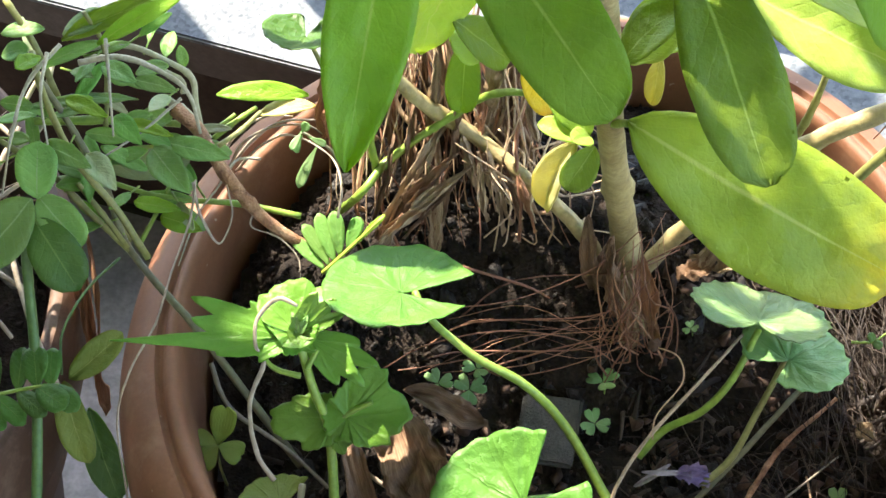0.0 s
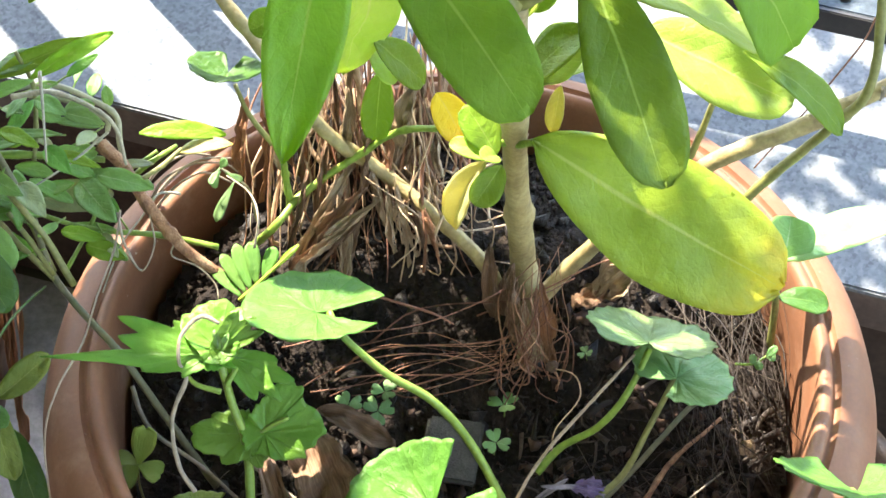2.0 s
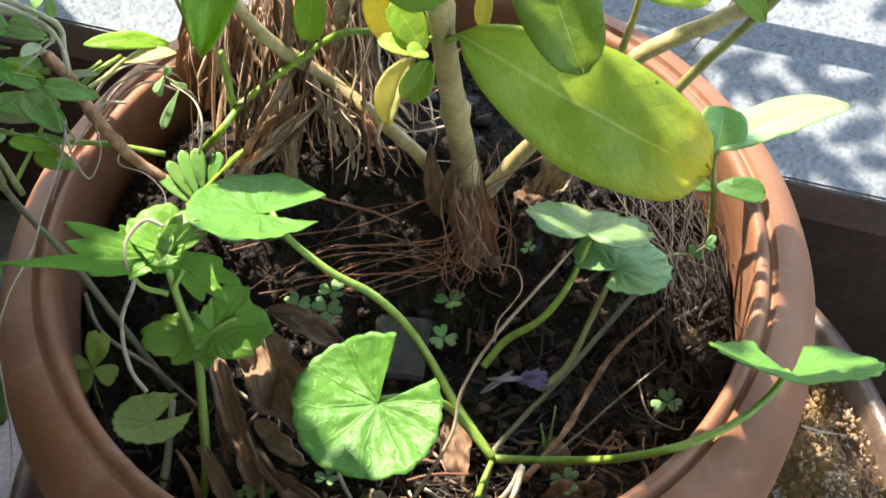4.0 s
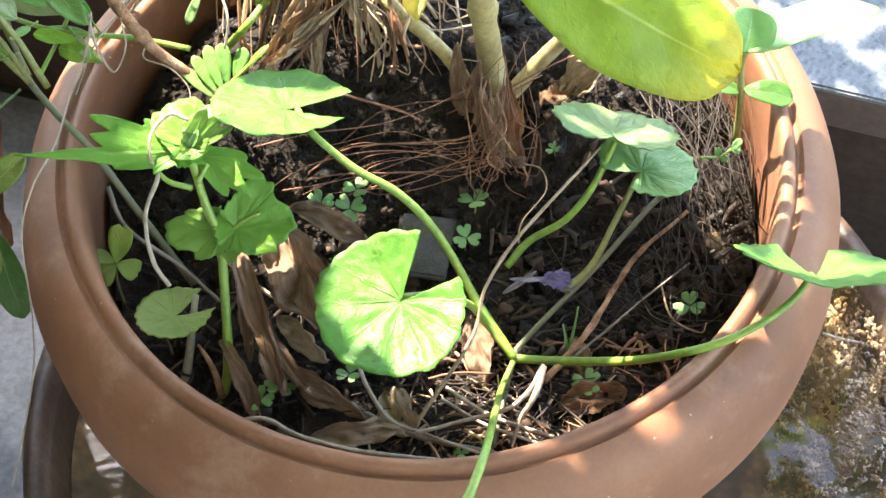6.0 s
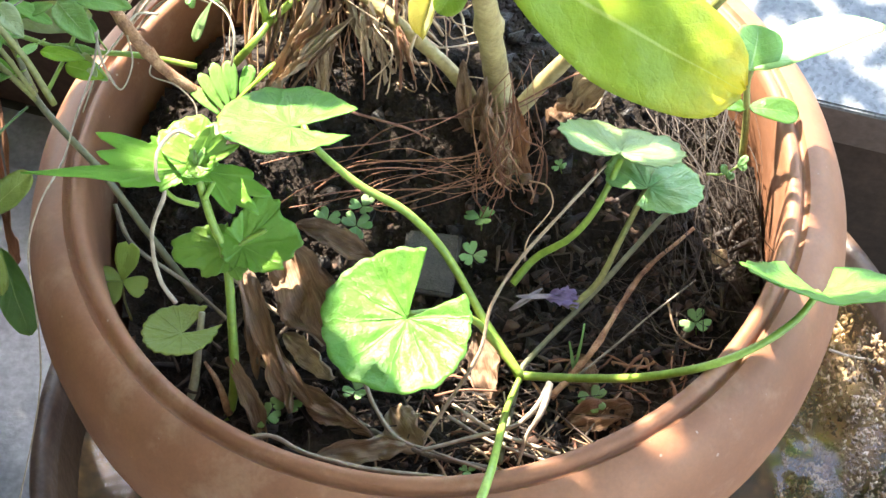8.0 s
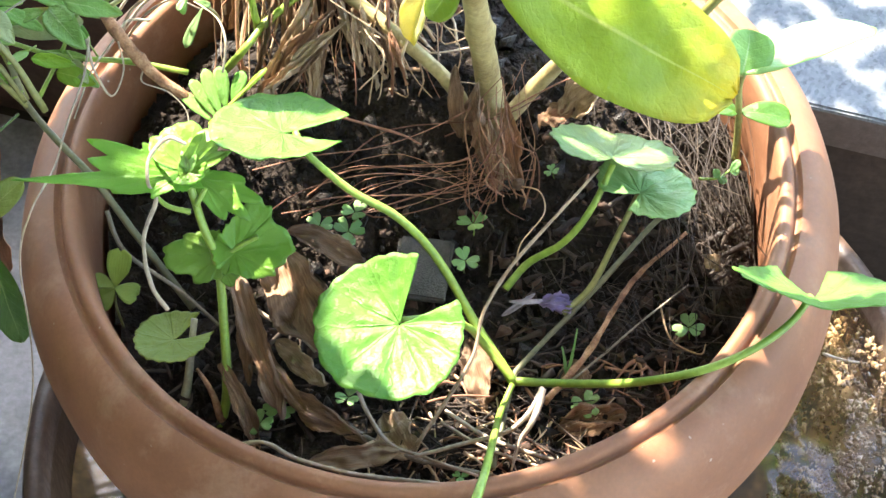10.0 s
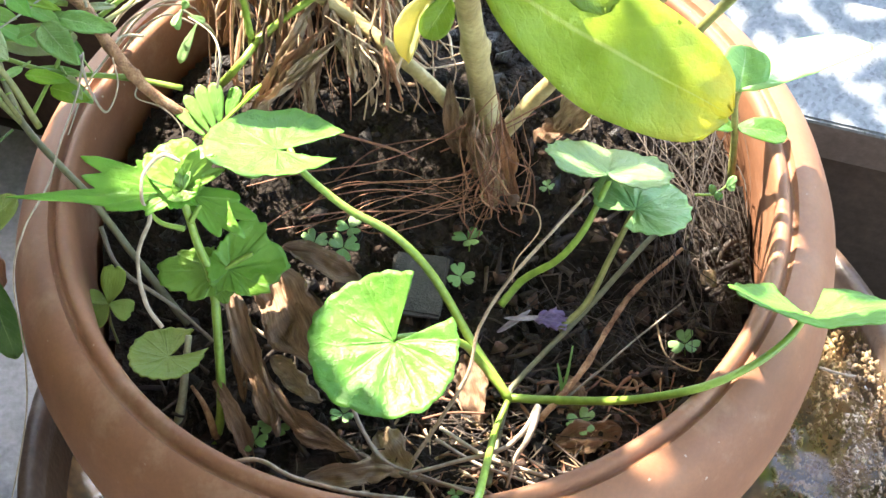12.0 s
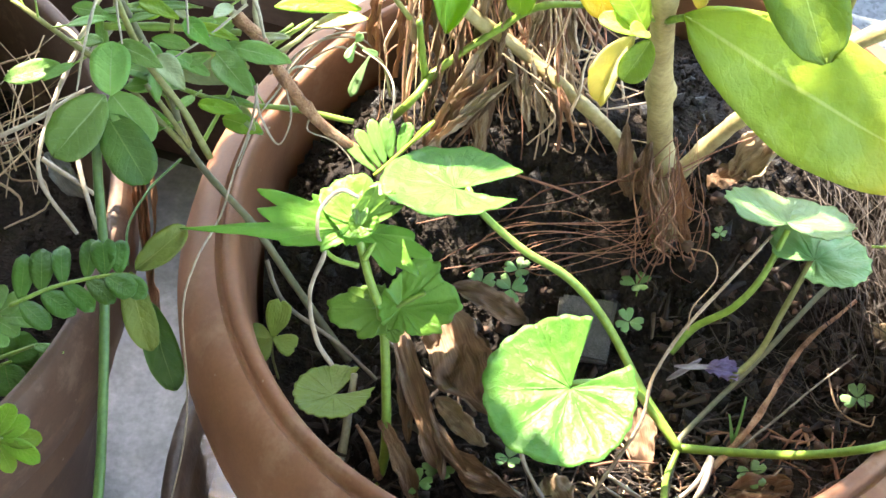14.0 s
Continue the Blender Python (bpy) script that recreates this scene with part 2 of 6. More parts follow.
GREY_OLIVE = plain("grey_olive_stem", ((0.3, (0.1, 0.095, 0.05)), (0.7, (0.18, 0.17, 0.09))), 60, 0.6, 0.3, 0.0006)
OLIVE_STEM = plain("olive_stem", ((0.3, (0.14, 0.14, 0.035)), (0.7, (0.24, 0.23, 0.075))), 60, 0.5, 0.3, 0.0006)
PALE_STEM = plain("pale_stem", ((0.3, (0.27, 0.25, 0.15)), (0.7, (0.4, 0.37, 0.24))), 70, 0.6, 0.3, 0.0006)
BIG = leaf_mat("broad_leaf", (0.2, 0.33, 0.038), (0.26, 0.4, 0.05), (0.4, 0.5, 0.15), "pinnate", 0.6, 0.42, 8.0, ribs=0.08, tint=(1.45, 1.35, 0.42))
BIG_YEL = leaf_mat("yellowing_leaf", (0.24, 0.31, 0.035), (0.32, 0.385, 0.05), (0.5, 0.54, 0.2), "pinnate", 0.55, 0.38, 9.0, (0.62, 0.52, 0.05), ribs=0.1, tint=(1.45, 1.35, 0.45))
LIME = leaf_mat("lime_leaf", (0.2, 0.35, 0.03), (0.27, 0.41, 0.045), (0.36, 0.45, 0.12), "pinnate", 0.5, 0.4, 7.0)
PALE_LIME = leaf_mat("pale_lime_leaf", (0.33, 0.46, 0.08), (0.42, 0.52, 0.12), (0.5, 0.56, 0.24), "pinnate", 0.5, 0.4, 7.0)
YELLOW = leaf_mat("yellow_leaf", (0.54, 0.51, 0.19), (0.62, 0.6, 0.32), (0.68, 0.66, 0.42), "pinnate", 0.5, 0.45, 7.0, (0.6, 0.5, 0.16), tint=(1.3, 1.2, 0.6))
GOLD = leaf_mat("golden_leaf", (0.6, 0.5, 0.05), (0.66, 0.56, 0.08), (0.68, 0.6, 0.2), "pinnate", 0.5, 0.45, 7.0, (0.6, 0.32, 0.05))
WEED = leaf_mat("weed_leaf", (0.15, 0.31, 0.06), (0.2, 0.37, 0.085), (0.27, 0.42, 0.13), "pinnate", 0.42, 0.42, 6.0, tint=(1.3, 1.3, 0.75))
LOBED = leaf_mat("lobed_leaf", (0.145, 0.295, 0.036), (0.195, 0.355, 0.055), (0.27, 0.42, 0.12), "polar", 0.45, 0.38, 1.0, tint=(1.25, 1.3, 0.65))
ROUND = leaf_mat("round_leaf", (0.088, 0.21, 0.029), (0.118, 0.252, 0.04), (0.17, 0.3, 0.075), "polar", 0.38, 0.46, 9.0, tint=(1.25, 1.3, 0.55))
FRESH = leaf_mat("fresh_leaf", (0.23, 0.41, 0.12), (0.29, 0.47, 0.16), (0.38, 0.54, 0.27), "pinnate", 0.28, 0.3, 6.0, tint=(1.2, 1.3, 0.8))
MINT = leaf_mat("pale_green_leaf", (0.18, 0.33, 0.09), (0.25, 0.4, 0.13), (0.36, 0.47, 0.26), "pinnate", 0.42, 0.4, 6.0)
ROUND_PALE = leaf_mat("pale_round_leaf", (0.17, 0.3, 0.11), (0.27, 0.37, 0.14), (0.36, 0.45, 0.2), "polar", 0.38, 0.34, 9.0, tint=(1.3, 1.3, 0.75))
ROUND_YEL = leaf_mat("yellow_green_round_leaf", (0.24, 0.32, 0.06), (0.31, 0.38, 0.085), (0.34, 0.41, 0.12), "polar", 0.4, 0.45, 9.0)
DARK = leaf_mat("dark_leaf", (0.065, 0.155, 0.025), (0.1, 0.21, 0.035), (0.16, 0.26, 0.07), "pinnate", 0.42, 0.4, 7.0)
OLIVE = leaf_mat("olive_leaf", (0.15, 0.2, 0.035), (0.21, 0.26, 0.05), (0.29, 0.33, 0.11), "pinnate", 0.4, 0.55, 6.0)
METAL = plain("weathered_metal", ((0.3, (0.032, 0.042, 0.052)), (0.55, (0.055, 0.07, 0.085)), (0.75, (0.13, 0.145, 0.16))), 60, 0.75, 0.3, 0.0006, gloss=0.25)
BLACK = plain("black_paint", ((0.3, (0.01, 0.009, 0.009)), (0.7, (0.026, 0.022, 0.02))), 40, 0.5, 0.3, 0.0006)
BROWN = plain("brown_paint", ((0.3, (0.032, 0.02, 0.0145)), (0.7, (0.06, 0.039, 0.029))), 22, 0.85, 0.4, 0.001, gloss=0.2)
TRIM = plain("brown_trim", ((0.3, (0.055, 0.036, 0.028)), (0.7, (0.1, 0.07, 0.056))), 30, 0.6, 0.4, 0.001)
FLOOR = plain("stone_floor", ((0.3, (0.13, 0.127, 0.132)), (0.5, (0.2, 0.197, 0.202)), (0.7, (0.29, 0.284, 0.284))), 30, 0.5, 0.4, 0.001)
SAUCER = plain("stained_clay", ((0.3, (0.054, 0.031, 0.021)), (0.5, (0.090, 0.057, 0.039)), (0.72, (0.144, 0.102, 0.075))), 32, 0.4, 0.5, 0.001)
SILT = plain("silt", ((0.3, (0.02, 0.017, 0.008)), (0.5, (0.085, 0.058, 0.024)), (0.68, (0.3, 0.17, 0.065))), 22, 0.6, 0.15, 0.001)
GRAVEL = plain("wet_gravel", ((0.3, (0.1, 0.066, 0.035)), (0.5, (0.28, 0.18, 0.095)), (0.7, (0.6, 0.44, 0.27))), 90, 0.03, 0.8, 0.002)
OUTSIDE = plain("dark_ground", ((0.3, (0.02, 0.025, 0.015)), (0.7, (0.05, 0.05, 0.035))), 3, 0.9, 0.4, 0.01)
PLASTER = plain("plaster", ((0.3, (0.72, 0.66, 0.53)), (0.7, (0.8, 0.74, 0.61))), 6, 0.85, 0.3, 0.002)
BITS = plain("bark_bits", ((0.3, (0.035, 0.017, 0.010)), (0.7, (0.09, 0.048, 0.029))), 90, 0.8, 0.6, 0.001)
STONE = plain("grey_stone", ((0.3, (0.04, 0.036, 0.031)), (0.7, (0.088, 0.08, 0.068))), 140, 0.8, 0.5, 0.002)
PETAL = leaf_mat("violet_petal", (0.2, 0.14, 0.38), (0.34, 0.27, 0.52), (0.45, 0.38, 0.62), "pinnate", 0.4, 0.6, 5.0)
WITHER = plain("withered_petal", ((0.3, (0.2, 0.16, 0.19)), (0.7, (0.36, 0.31, 0.34))), 90, 0.7, 0.5, 0.001)
CLOVER = leaf_mat("clover_leaf", (0.19, 0.34, 0.12), (0.26, 0.41, 0.16), (0.32, 0.47, 0.24), "pinnate", 0.35, 0.45, 5.0, tint=(1.2, 1.3, 0.9))
PALE = leaf_mat("pale_leaf", (0.3, 0.36, 0.2), (0.4, 0.44, 0.28), (0.45, 0.48, 0.33), "pinnate", 0.45, 0.5, 6.0)


# ---- shapes ----
def thing(name, at, label, category, group="", kind=""):
    e = new(name)
    e.empty_display_size = 0.01
    e.location = at
    return tagged(e, label, category, group, kind)


def part(name, bm, material, parent=None, label="", smooth=True):
    me = bpy.data.meshes.new(name)
    bm.to_mesh(me)
    bm.free()
    me.materials.append(material)
    for p in me.polygons:
        p.use_smooth = smooth
    ob = new(name, me)
    if parent:
        ob.parent = parent
        if parent.type == "EMPTY":
            ob.matrix_parent_inverse = Matrix.Translation(-parent.location)
    if label:
        ob["label"] = label
    return ob


def slab(name, bm, material, parent=None, label=""):
    """A part with flat faces."""
    return part(name, bm, material, parent, label, smooth=False)


def curve(pts, per=6):
    """Smooth line through a few points."""
    p = [Vector(q) for q in pts]
    p = [p[0] * 2 - p[1]] + p + [p[-1] * 2 - p[-2]]
    out = []
    for i in range(1, len(p) - 2):
        a, b, c, d = p[i - 1:i + 3]
        for k in range(per):
            s = k / per
            out.append(0.5 * (2 * b + (c - a) * s + (2 * a - 5 * b + 4 * c - d) * s * s + (3 * b - a - 3 * c + d) * s ** 3))
    return out + [p[-2]]


def tube(bm, pts, r0, r1=None, seg=7, per=6, rough=0.0, nodes_at=(), flat=1.0):
    r1 = r0 if r1 is None else r1
    line = curve(pts, per)
    rings, side = [], None
    for i, q in enumerate(line):
        d = (line[min(i + 1, len(line) - 1)] - line[max(i - 1, 0)]).normalized()
        if side is None:
            side = d.orthogonal().normalized()
        side = (side - d * side.dot(d)).normalized()
        up = d.cross(side)
        s = i / (len(line) - 1)
        r = r0 + (r1 - r0) * s
        for nd in nodes_at:
            r *= 1 + 0.28 * math.exp(-((s - nd) / 0.018) ** 2)
        ring = []
        for k in range(seg):
            a = math.tau * k / seg
            w = r * (1 + rough * noise.noise(q * 180 + Vector((k * 3.1, 0, 0))))
            ring.append(bm.verts.new(q + side * math.cos(a) * w + up * math.sin(a) * w * flat))
        rings.append(ring)
    for a, b in zip(rings, rings[1:]):
        for k in range(seg):
            bm.faces.new((a[k], a[(k + 1) % seg], b[(k + 1) % seg], b[k]))
    bm.faces.new(rings[0][::-1])
    bm.faces.new(rings[-1])
    return bm


def one_tube(*a, **k):
    return tube(bmesh.new(), *a, **k)


def sheet(bm, grid, uvs, normal, thick):
    """A thin closed blade from a grid of places."""
    lay = bm.loops.layers.uv.verify()
    top = [[bm.verts.new(q) for q in row] for row in grid]
    low = [[bm.verts.new(q - n * thick) for q, n in zip(r, nr)] for r, nr in zip(grid, normal)]
    m, n = len(grid), len(grid[0])

    def face(vs, us):
        try:
            f = bm.faces.new(vs)
        except ValueError:
            return
        for l, u in zip(f.loops, us):
            l[lay].uv = u
    for i in range(m - 1):
        for j in range(n - 1):
            q = ((i, j), (i, j + 1), (i + 1, j + 1), (i + 1, j))
            face([top[a][b] for a, b in q], [uvs[a][b] for a, b in q])
            face([low[a][b] for a, b in q][::-1], [uvs[a][b] for a, b in q][::-1])
    rim = [(0, j) for j in range(n)] + [(i, n - 1) for i in range(1, m)] + [(m - 1, j) for j in range(n - 2, -1, -1)] + [(i, 0) for i in range(m - 2, 0, -1)]
    for (a, b), (c, d) in zip(rim, rim[1:] + rim[:1]):
        face([top[c][d], top[a][b], low[a][b], low[c][d]], [uvs[c][d], uvs[a][b], uvs[a][b], uvs[c][d]])


def blade(base, tip, width, up=(0, 0, 1), sag=0.1, fold=0.15, shape=(0.75, 0.6), lobes=0.0, count=5, wave=0.0, nu=16, nv=8, thick=0.0004, twist=0.0, seed=0, bm=None, crumple=0.0, notch=0.0):
    """A leaf from base to tip; up: the way its face looks; sag: how far its middle rises above the chord."""
    bm = bm or bmesh.new()
    b, t = Vector(base), Vector(tip)
    d = t - b
    length = d.length
    d.normalize()
    up = Vector(up)
    n0 = (up - d * up.dot(d)).normalized()
    a, c = shape
    peak = (a / (a + c)) ** a * (c / (a + c)) ** c
    grid, uvs, nor = [], [], []
    for i in range(nu + 1):
        u = i / nu
        uu = min(max(u, 0.0015), 0.9985)
        hw = width / 2 * (uu ** a * (1 - uu) ** c) / peak
        if lobes:
            hw *= 1 - lobes * (1 - ((count * u) % 1.0) ** 1.3) * min(1.0, 4 * u)
        hw *= 1 + 0.7 * crumple * noise.noise(Vector((u * 3.5, seed * 2.7, 1.0)))
        hw *= 1 + 0.07 * noise.noise(Vector((u * 3.1, seed * 1.9, 4.0)))
        hw = max(hw, 0.0004)
        s0 = d.cross(n0)
        tw = Matrix.Rotation(twist * u, 3, d)
        s, n = tw @ s0, tw @ n0
        mid = b + d * length * u + s0 * 0.09 * length * u * (1 - u) * math.sin(seed * 2.1 + 0.6) + n0 * sag * length * 4 * u * (1 - u) * 0.5
        row, ur, nr = [], [], []
        for j in range(nv + 1):
            v = 2 * j / nv - 1
            w = wave * length * noise.noise(Vector((u * 4 + seed * 7.3, v * 1.7, seed * 3.1)))
            w += wave * length * 0.4 * noise.noise(Vector((u * 11 + seed * 7.3, v * 3, seed * 5.1)))
            if crumple:
                w += crumple * width * (0.5 * noise.noise(Vector((u * 5 + seed, v * 2.9, seed * 1.7))) + 0.22 * noise.noise(Vector((u * 9 + seed, v * 7, seed * 4.1))))
            edge = 1 + 0.35 * crumple * noise.noise(Vector((u * 16, seed * 1.3, v * 2))) * abs(v)
            back = d * notch * length * u ** 5 * (1 - abs(v)) ** 2
            row.append(mid - back + s * hw * edge * v * math.cos(fold) + n * (hw * abs(v) * math.sin(fold) + w))
            ur.append((u, 0.5 + 0.5 * v))
            nr.append(n)
        grid.append(row), uvs.append(ur), nor.append(nr)
    sheet(bm, grid, uvs, nor, thick)
    return bm


def round_blade(centre, up, notch, radius, gap=0.5, cup=0.15, ribs=9, scallop=0.05, stretch=1.0, droop=0.0, fold=0.0, seed=0, bm=None, nr=14, na=126, lift=0.0, ear=0.22, bias=0.2, puff=0.02, roll=0.0):
    """A kidney-shaped leaf; notch: the way from its middle to the cut; gap: the cut's half angle; scallop below 0: pointed teeth; roll: one side hangs."""
    bm = bm or bmesh.new()
    c, up = Vector(centre), Vector(up).normalized()
    x = Vector(notch)
    x = (x - up * x.dot(up)).normalized()
    y = up.cross(x)
    grid, uvs, nor = [], [], []
    for j in range(nr + 1):
        q = max(j / nr, 0.012)
        row, ur, nn = [], [], []
        for i in range(na + 1):
            s = i / na
            a = gap + (math.tau - 2 * gap) * s
            edge = radius * (1 - bias - bias * math.cos(a)) * (1 - ear * math.exp(-((math.pi - abs(a - math.pi)) - gap) * 5))
            edge *= 1 + scallop * (abs(math.sin(a * 10 + 0.6 * math.sin(a * 2 + seed))) - 0.6) * q ** 6
            edge *= 1 + 0.05 * noise.noise(Vector((math.cos(a) * 1.5, math.sin(a) * 1.5, seed * 4.7)))
            px, py = math.cos(a) * edge * q, math.sin(a) * edge * q * stretch
            h = radius * (cup * q * q - droop * max(0, -px / radius) ** 2 + fold * abs(py / radius) - roll * max(0.0, py / radius) ** 2)
            h += lift * radius * max(0.0, 1 - 5 * s) * q
            # sunken veins, the blade puffed up between them
            f = abs((s * ribs + 0.16 * math.sin(q * 4 + seed + 9 * s)) % 1.0 - 0.5) * 2
            h += radius * puff * min(1.0, 2.5 * q) * (1 - math.exp(-(f * 2.0) ** 2))
            h += radius * puff * 0.28 * math.sin(q * 21 + 5 * f + seed) * min(1.0, f * 2.2) * q
            h += radius * 0.05 * noise.noise(Vector((px / radius * 2, py / radius * 2, seed * 2.3))) + radius * 0.02 * noise.noise(Vector((px / radius * 6, py / radius * 7, seed)))
            row.append(c + x * px + y * py + up * h)
            ur.append((q, s))
            nn.append(up)
        grid.append(row), uvs.append(ur), nor.append(nn)
    sheet(bm, grid, uvs, nor, 0.0004)
    return bm


def lobed_blade(centre, up, lobes, core=0.3, teeth=0.05, cup=0.0, seed=0, nr=12, na=120):
    """A leaf of fingers round its stalk's end. lobes: each finger's tip, half width and how pointed it is (1.2 sharp, 3 blunt)."""
    bm = bmesh.new()
    c, up = Vector(centre), Vector(up).normalized()
    x = up.orthogonal().normalized()
    y = up.cross(x)
    arms = []
    for tip, half, blunt in lobes:
        d = Vector(tip) - c
        px, py = d.dot(x), d.dot(y)
        arms.append((math.atan2(py, px) % math.tau, math.hypot(px, py), half, blunt, d.dot(up)))
    arms.sort()
    size = sum(k[1] for k in arms) / len(arms)
    angles = sorted([math.tau * i / na for i in range(na)] + [k[0] + o for k in arms for o in (-0.03, 0.0, 0.03)])
    angles = [angles[-1] - math.tau] + angles
    grid, uvs, nor = [], [], []
    for j in range(nr + 1):
        q = max(j / nr, 0.012)
        row, ur, nn = [], [], []
        for a in angles:
            reach, weigh, rise, near = size * core, 1e-9, 0.0, (9.0, 0)
            for n, (at, length, half, blunt, high) in enumerate(arms):
                off = (a - at + math.pi) % math.tau - math.pi
                if abs(off) < abs(near[0]):
                    near = (off, n)
                if abs(off) < 1.5:
                    r = ((1 / length) ** blunt + (abs(math.sin(off)) / half) ** blunt) ** (-1 / blunt)
                    reach = max(reach, r)
                    w = r ** 3
                    weigh += w
                    rise += w * high / length
            edge = reach * (1 + teeth * noise.noise(Vector((math.cos(a) * 7, math.sin(a) * 7, seed * 3.3))) * q ** 3)
            px, py = math.cos(a) * edge * q, math.sin(a) * edge * q
            h = rise / weigh * edge * q + cup * edge * q * q
            # a groove along each finger's middle
            h += 0.03 * edge * q * (1 - math.exp(-(near[0] * 5) ** 2))
            h += size * 0.06 * noise.noise(Vector((px / size * 2.5, py / size * 2.5, seed * 2.3))) * q + size * 0.02 * noise.noise(Vector((px / size * 9, py / size * 9, seed)))
            row.append(c + x * px + y * py + up * h)
            ur.append((q, near[1] + 0.5 + max(-0.49, min(0.49, near[0] * 0.7))))
            nn.append(up)
        grid.append(row), uvs.append(ur), nor.append(nn)
    sheet(bm, grid, uvs, nor, 0.0004)
    return bm


def lathe(profile, seg=128, wob=0.0008, centre=(0, 0)):
    bm = bmesh.new()
    rings = []
    for r, z in profile:
        rings.append([bm.verts.new((centre[0] + math.cos(math.tau * k / seg) * (r + wob * noise.noise(Vector((math.cos(math.tau * k / seg) * 2, math.sin(math.tau * k / seg) * 2, z * 9)))),
                                    centre[1] + math.sin(math.tau * k / seg) * (r + wob * noise.noise(Vector((math.cos(math.tau * k / seg) * 2, 5 + math.sin(math.tau * k / seg) * 2, z * 9)))),
                                    z + wob * noise.noise(Vector((k * 0.07, r * 20, 3))))) for k in range(seg)])
    for a, b in zip(rings, rings[1:]):
        for k in range(seg):
            bm.faces.new((a[k], a[(k + 1) % seg], b[(k + 1) % seg], b[k]))
    return bm


def box(bm, lo, hi, m=None, bevel=0.0):
    r = bmesh.ops.create_cube(bm, size=1.0)
    size = Vector(hi) - Vector(lo)
    for v in r["verts"]:
        v.co = Vector(lo) + Vector(((v.co.x + 0.5) * size.x, (v.co.y + 0.5) * size.y, (v.co.z + 0.5) * size.z))
    if bevel:
        es = list({e for v in r["verts"] for e in v.link_edges})
        bmesh.ops.bevel(bm, geom=es, offset=bevel, segments=2, affect="EDGES")
    if m:
        bmesh.ops.transform(bm, matrix=m, verts=bm.verts)
    return bm


# ---- the place ----
# the sill's own axes: x along its edge, y away from the pots
SILL = Matrix(((0.9403, 0.3403, 0, 0), (-0.3403, 0.9403, 0, 0), (0, 0, 1, 0), (0, 0, 0, 1)))


def build_place():
    bm = bmesh.new()
    bmesh.ops.create_grid(bm, x_segments=2, y_segments=2, size=1500)
    tagged(part("ground", bm, OUTSIDE), "dark bare ground reaching the horizon", "ground", kind="structure").location.z = -0.006
    floor = slab("floor", box(bmesh.new(), (-2.5, -2.5, -0.005), (2.5, 0.178, 0.0), SILL), FLOOR)
    tagged(floor, "pale grey worn stone floor below the sill", "floor", kind="structure")
    sill = slab("sill", box(bmesh.new(), (-2.5, 0.178, 0.1755), (2.5, 0.44, 0.18), SILL, 0.0012), GRANITE)
    tagged(sill, "speckled grey granite window sill", "sill", kind="structure")
    wall = slab("wall_sill", box(bmesh.new(), (-2.5, 0.184, 0.0), (2.5, 0.434, 0.148), SILL), BROWN)
    tagged(wall, "dark brown painted wall under the sill", "wall", kind="structure")
    trim = slab("trim", box(bmesh.new(), (-2.5, 0.180, 0.1482), (2.5, 0.436, 0.1752), SILL, 0.001), TRIM)
    tagged(trim, "brown trim strip under the granite", "trim", kind="structure")

    # unseen walls and slab on the house side, added to shape the sky light
    wall = slab("unseen_wall_south", box(bmesh.new(), (-1.117, -1.7, 0.0), (2.4, -1.582, 2.8), SILL), PLASTER)
    tagged(wall, "unseen cream plaster wall added to close off and bounce light", "wall", kind="structure")
    wall = slab("unseen_wall_west", box(bmesh.new(), (-1.117, -1.58, 0.0), (-1.0, 0.17, 2.8), SILL), TRIM)
    tagged(wall, "unseen brown side wall added to cut light from the left", "wall", kind="structure")
    roof = slab("ceiling", box(bmesh.new(), (-1.117, -1.7, 2.803), (2.4, 0.42, 2.9), SILL), PLASTER)
    tagged(roof, "unseen cream plaster slab added overhead to cut the sky light", "ceiling", kind="structure")

    rail = thing("railing", SILL @ Vector((0, 0.295, 0.18)), "black metal railing with bolted flat bottom bar", "railing")
    bar = slab("bar", box(bmesh.new(), (-2.2, 0.286, 0.2375), (2.2, 0.289, 0.2515), SILL, 0.0006), BLACK, rail, "black front flange of the bar")
    flange = slab("top_flange", box(bmesh.new(), (-2.2, 0.2892, 0.2485), (2.2, 0.3055, 0.2515), SILL, 0.0006), METAL, rail, "weathered grey top of the bar")
    for x in (-0.3, 0.105, 0.0, -0.12):
        bm = bmesh.new()
        bmesh.ops.create_cone(bm, cap_ends=True, segments=12, radius1=0.0032, radius2=0.0026, depth=0.0022, matrix=SILL @ Matrix.Translation((x, 0.298, 0.2526)))
        part("bolt", bm, BLACK, flange)
    for x in (-0.43, -0.3):
        slab("post", box(bmesh.new(), (x - 0.011, 0.2893, 0.18), (x + 0.011, 0.3043, 0.88), SILL, 0.001), BLACK, rail)
    for x in (-2.0, 2.0):
        slab("post", box(bmesh.new(), (x - 0.011, 0.2893, 0.18), (x + 0.011, 0.3043, 0.88), SILL, 0.001), BLACK, rail)


def soil_height(x, y):
    s = min(max((y + 0.033) / 0.095, 0.0), 1.0)
    s = s * s * (3 - 2 * s)
    r = math.hypot(x, y)
    fade = math.exp(-(r / 0.125) ** 6)
    return 0.249 + 0.052 * s * fade + 0.012 * s * (1 - fade)


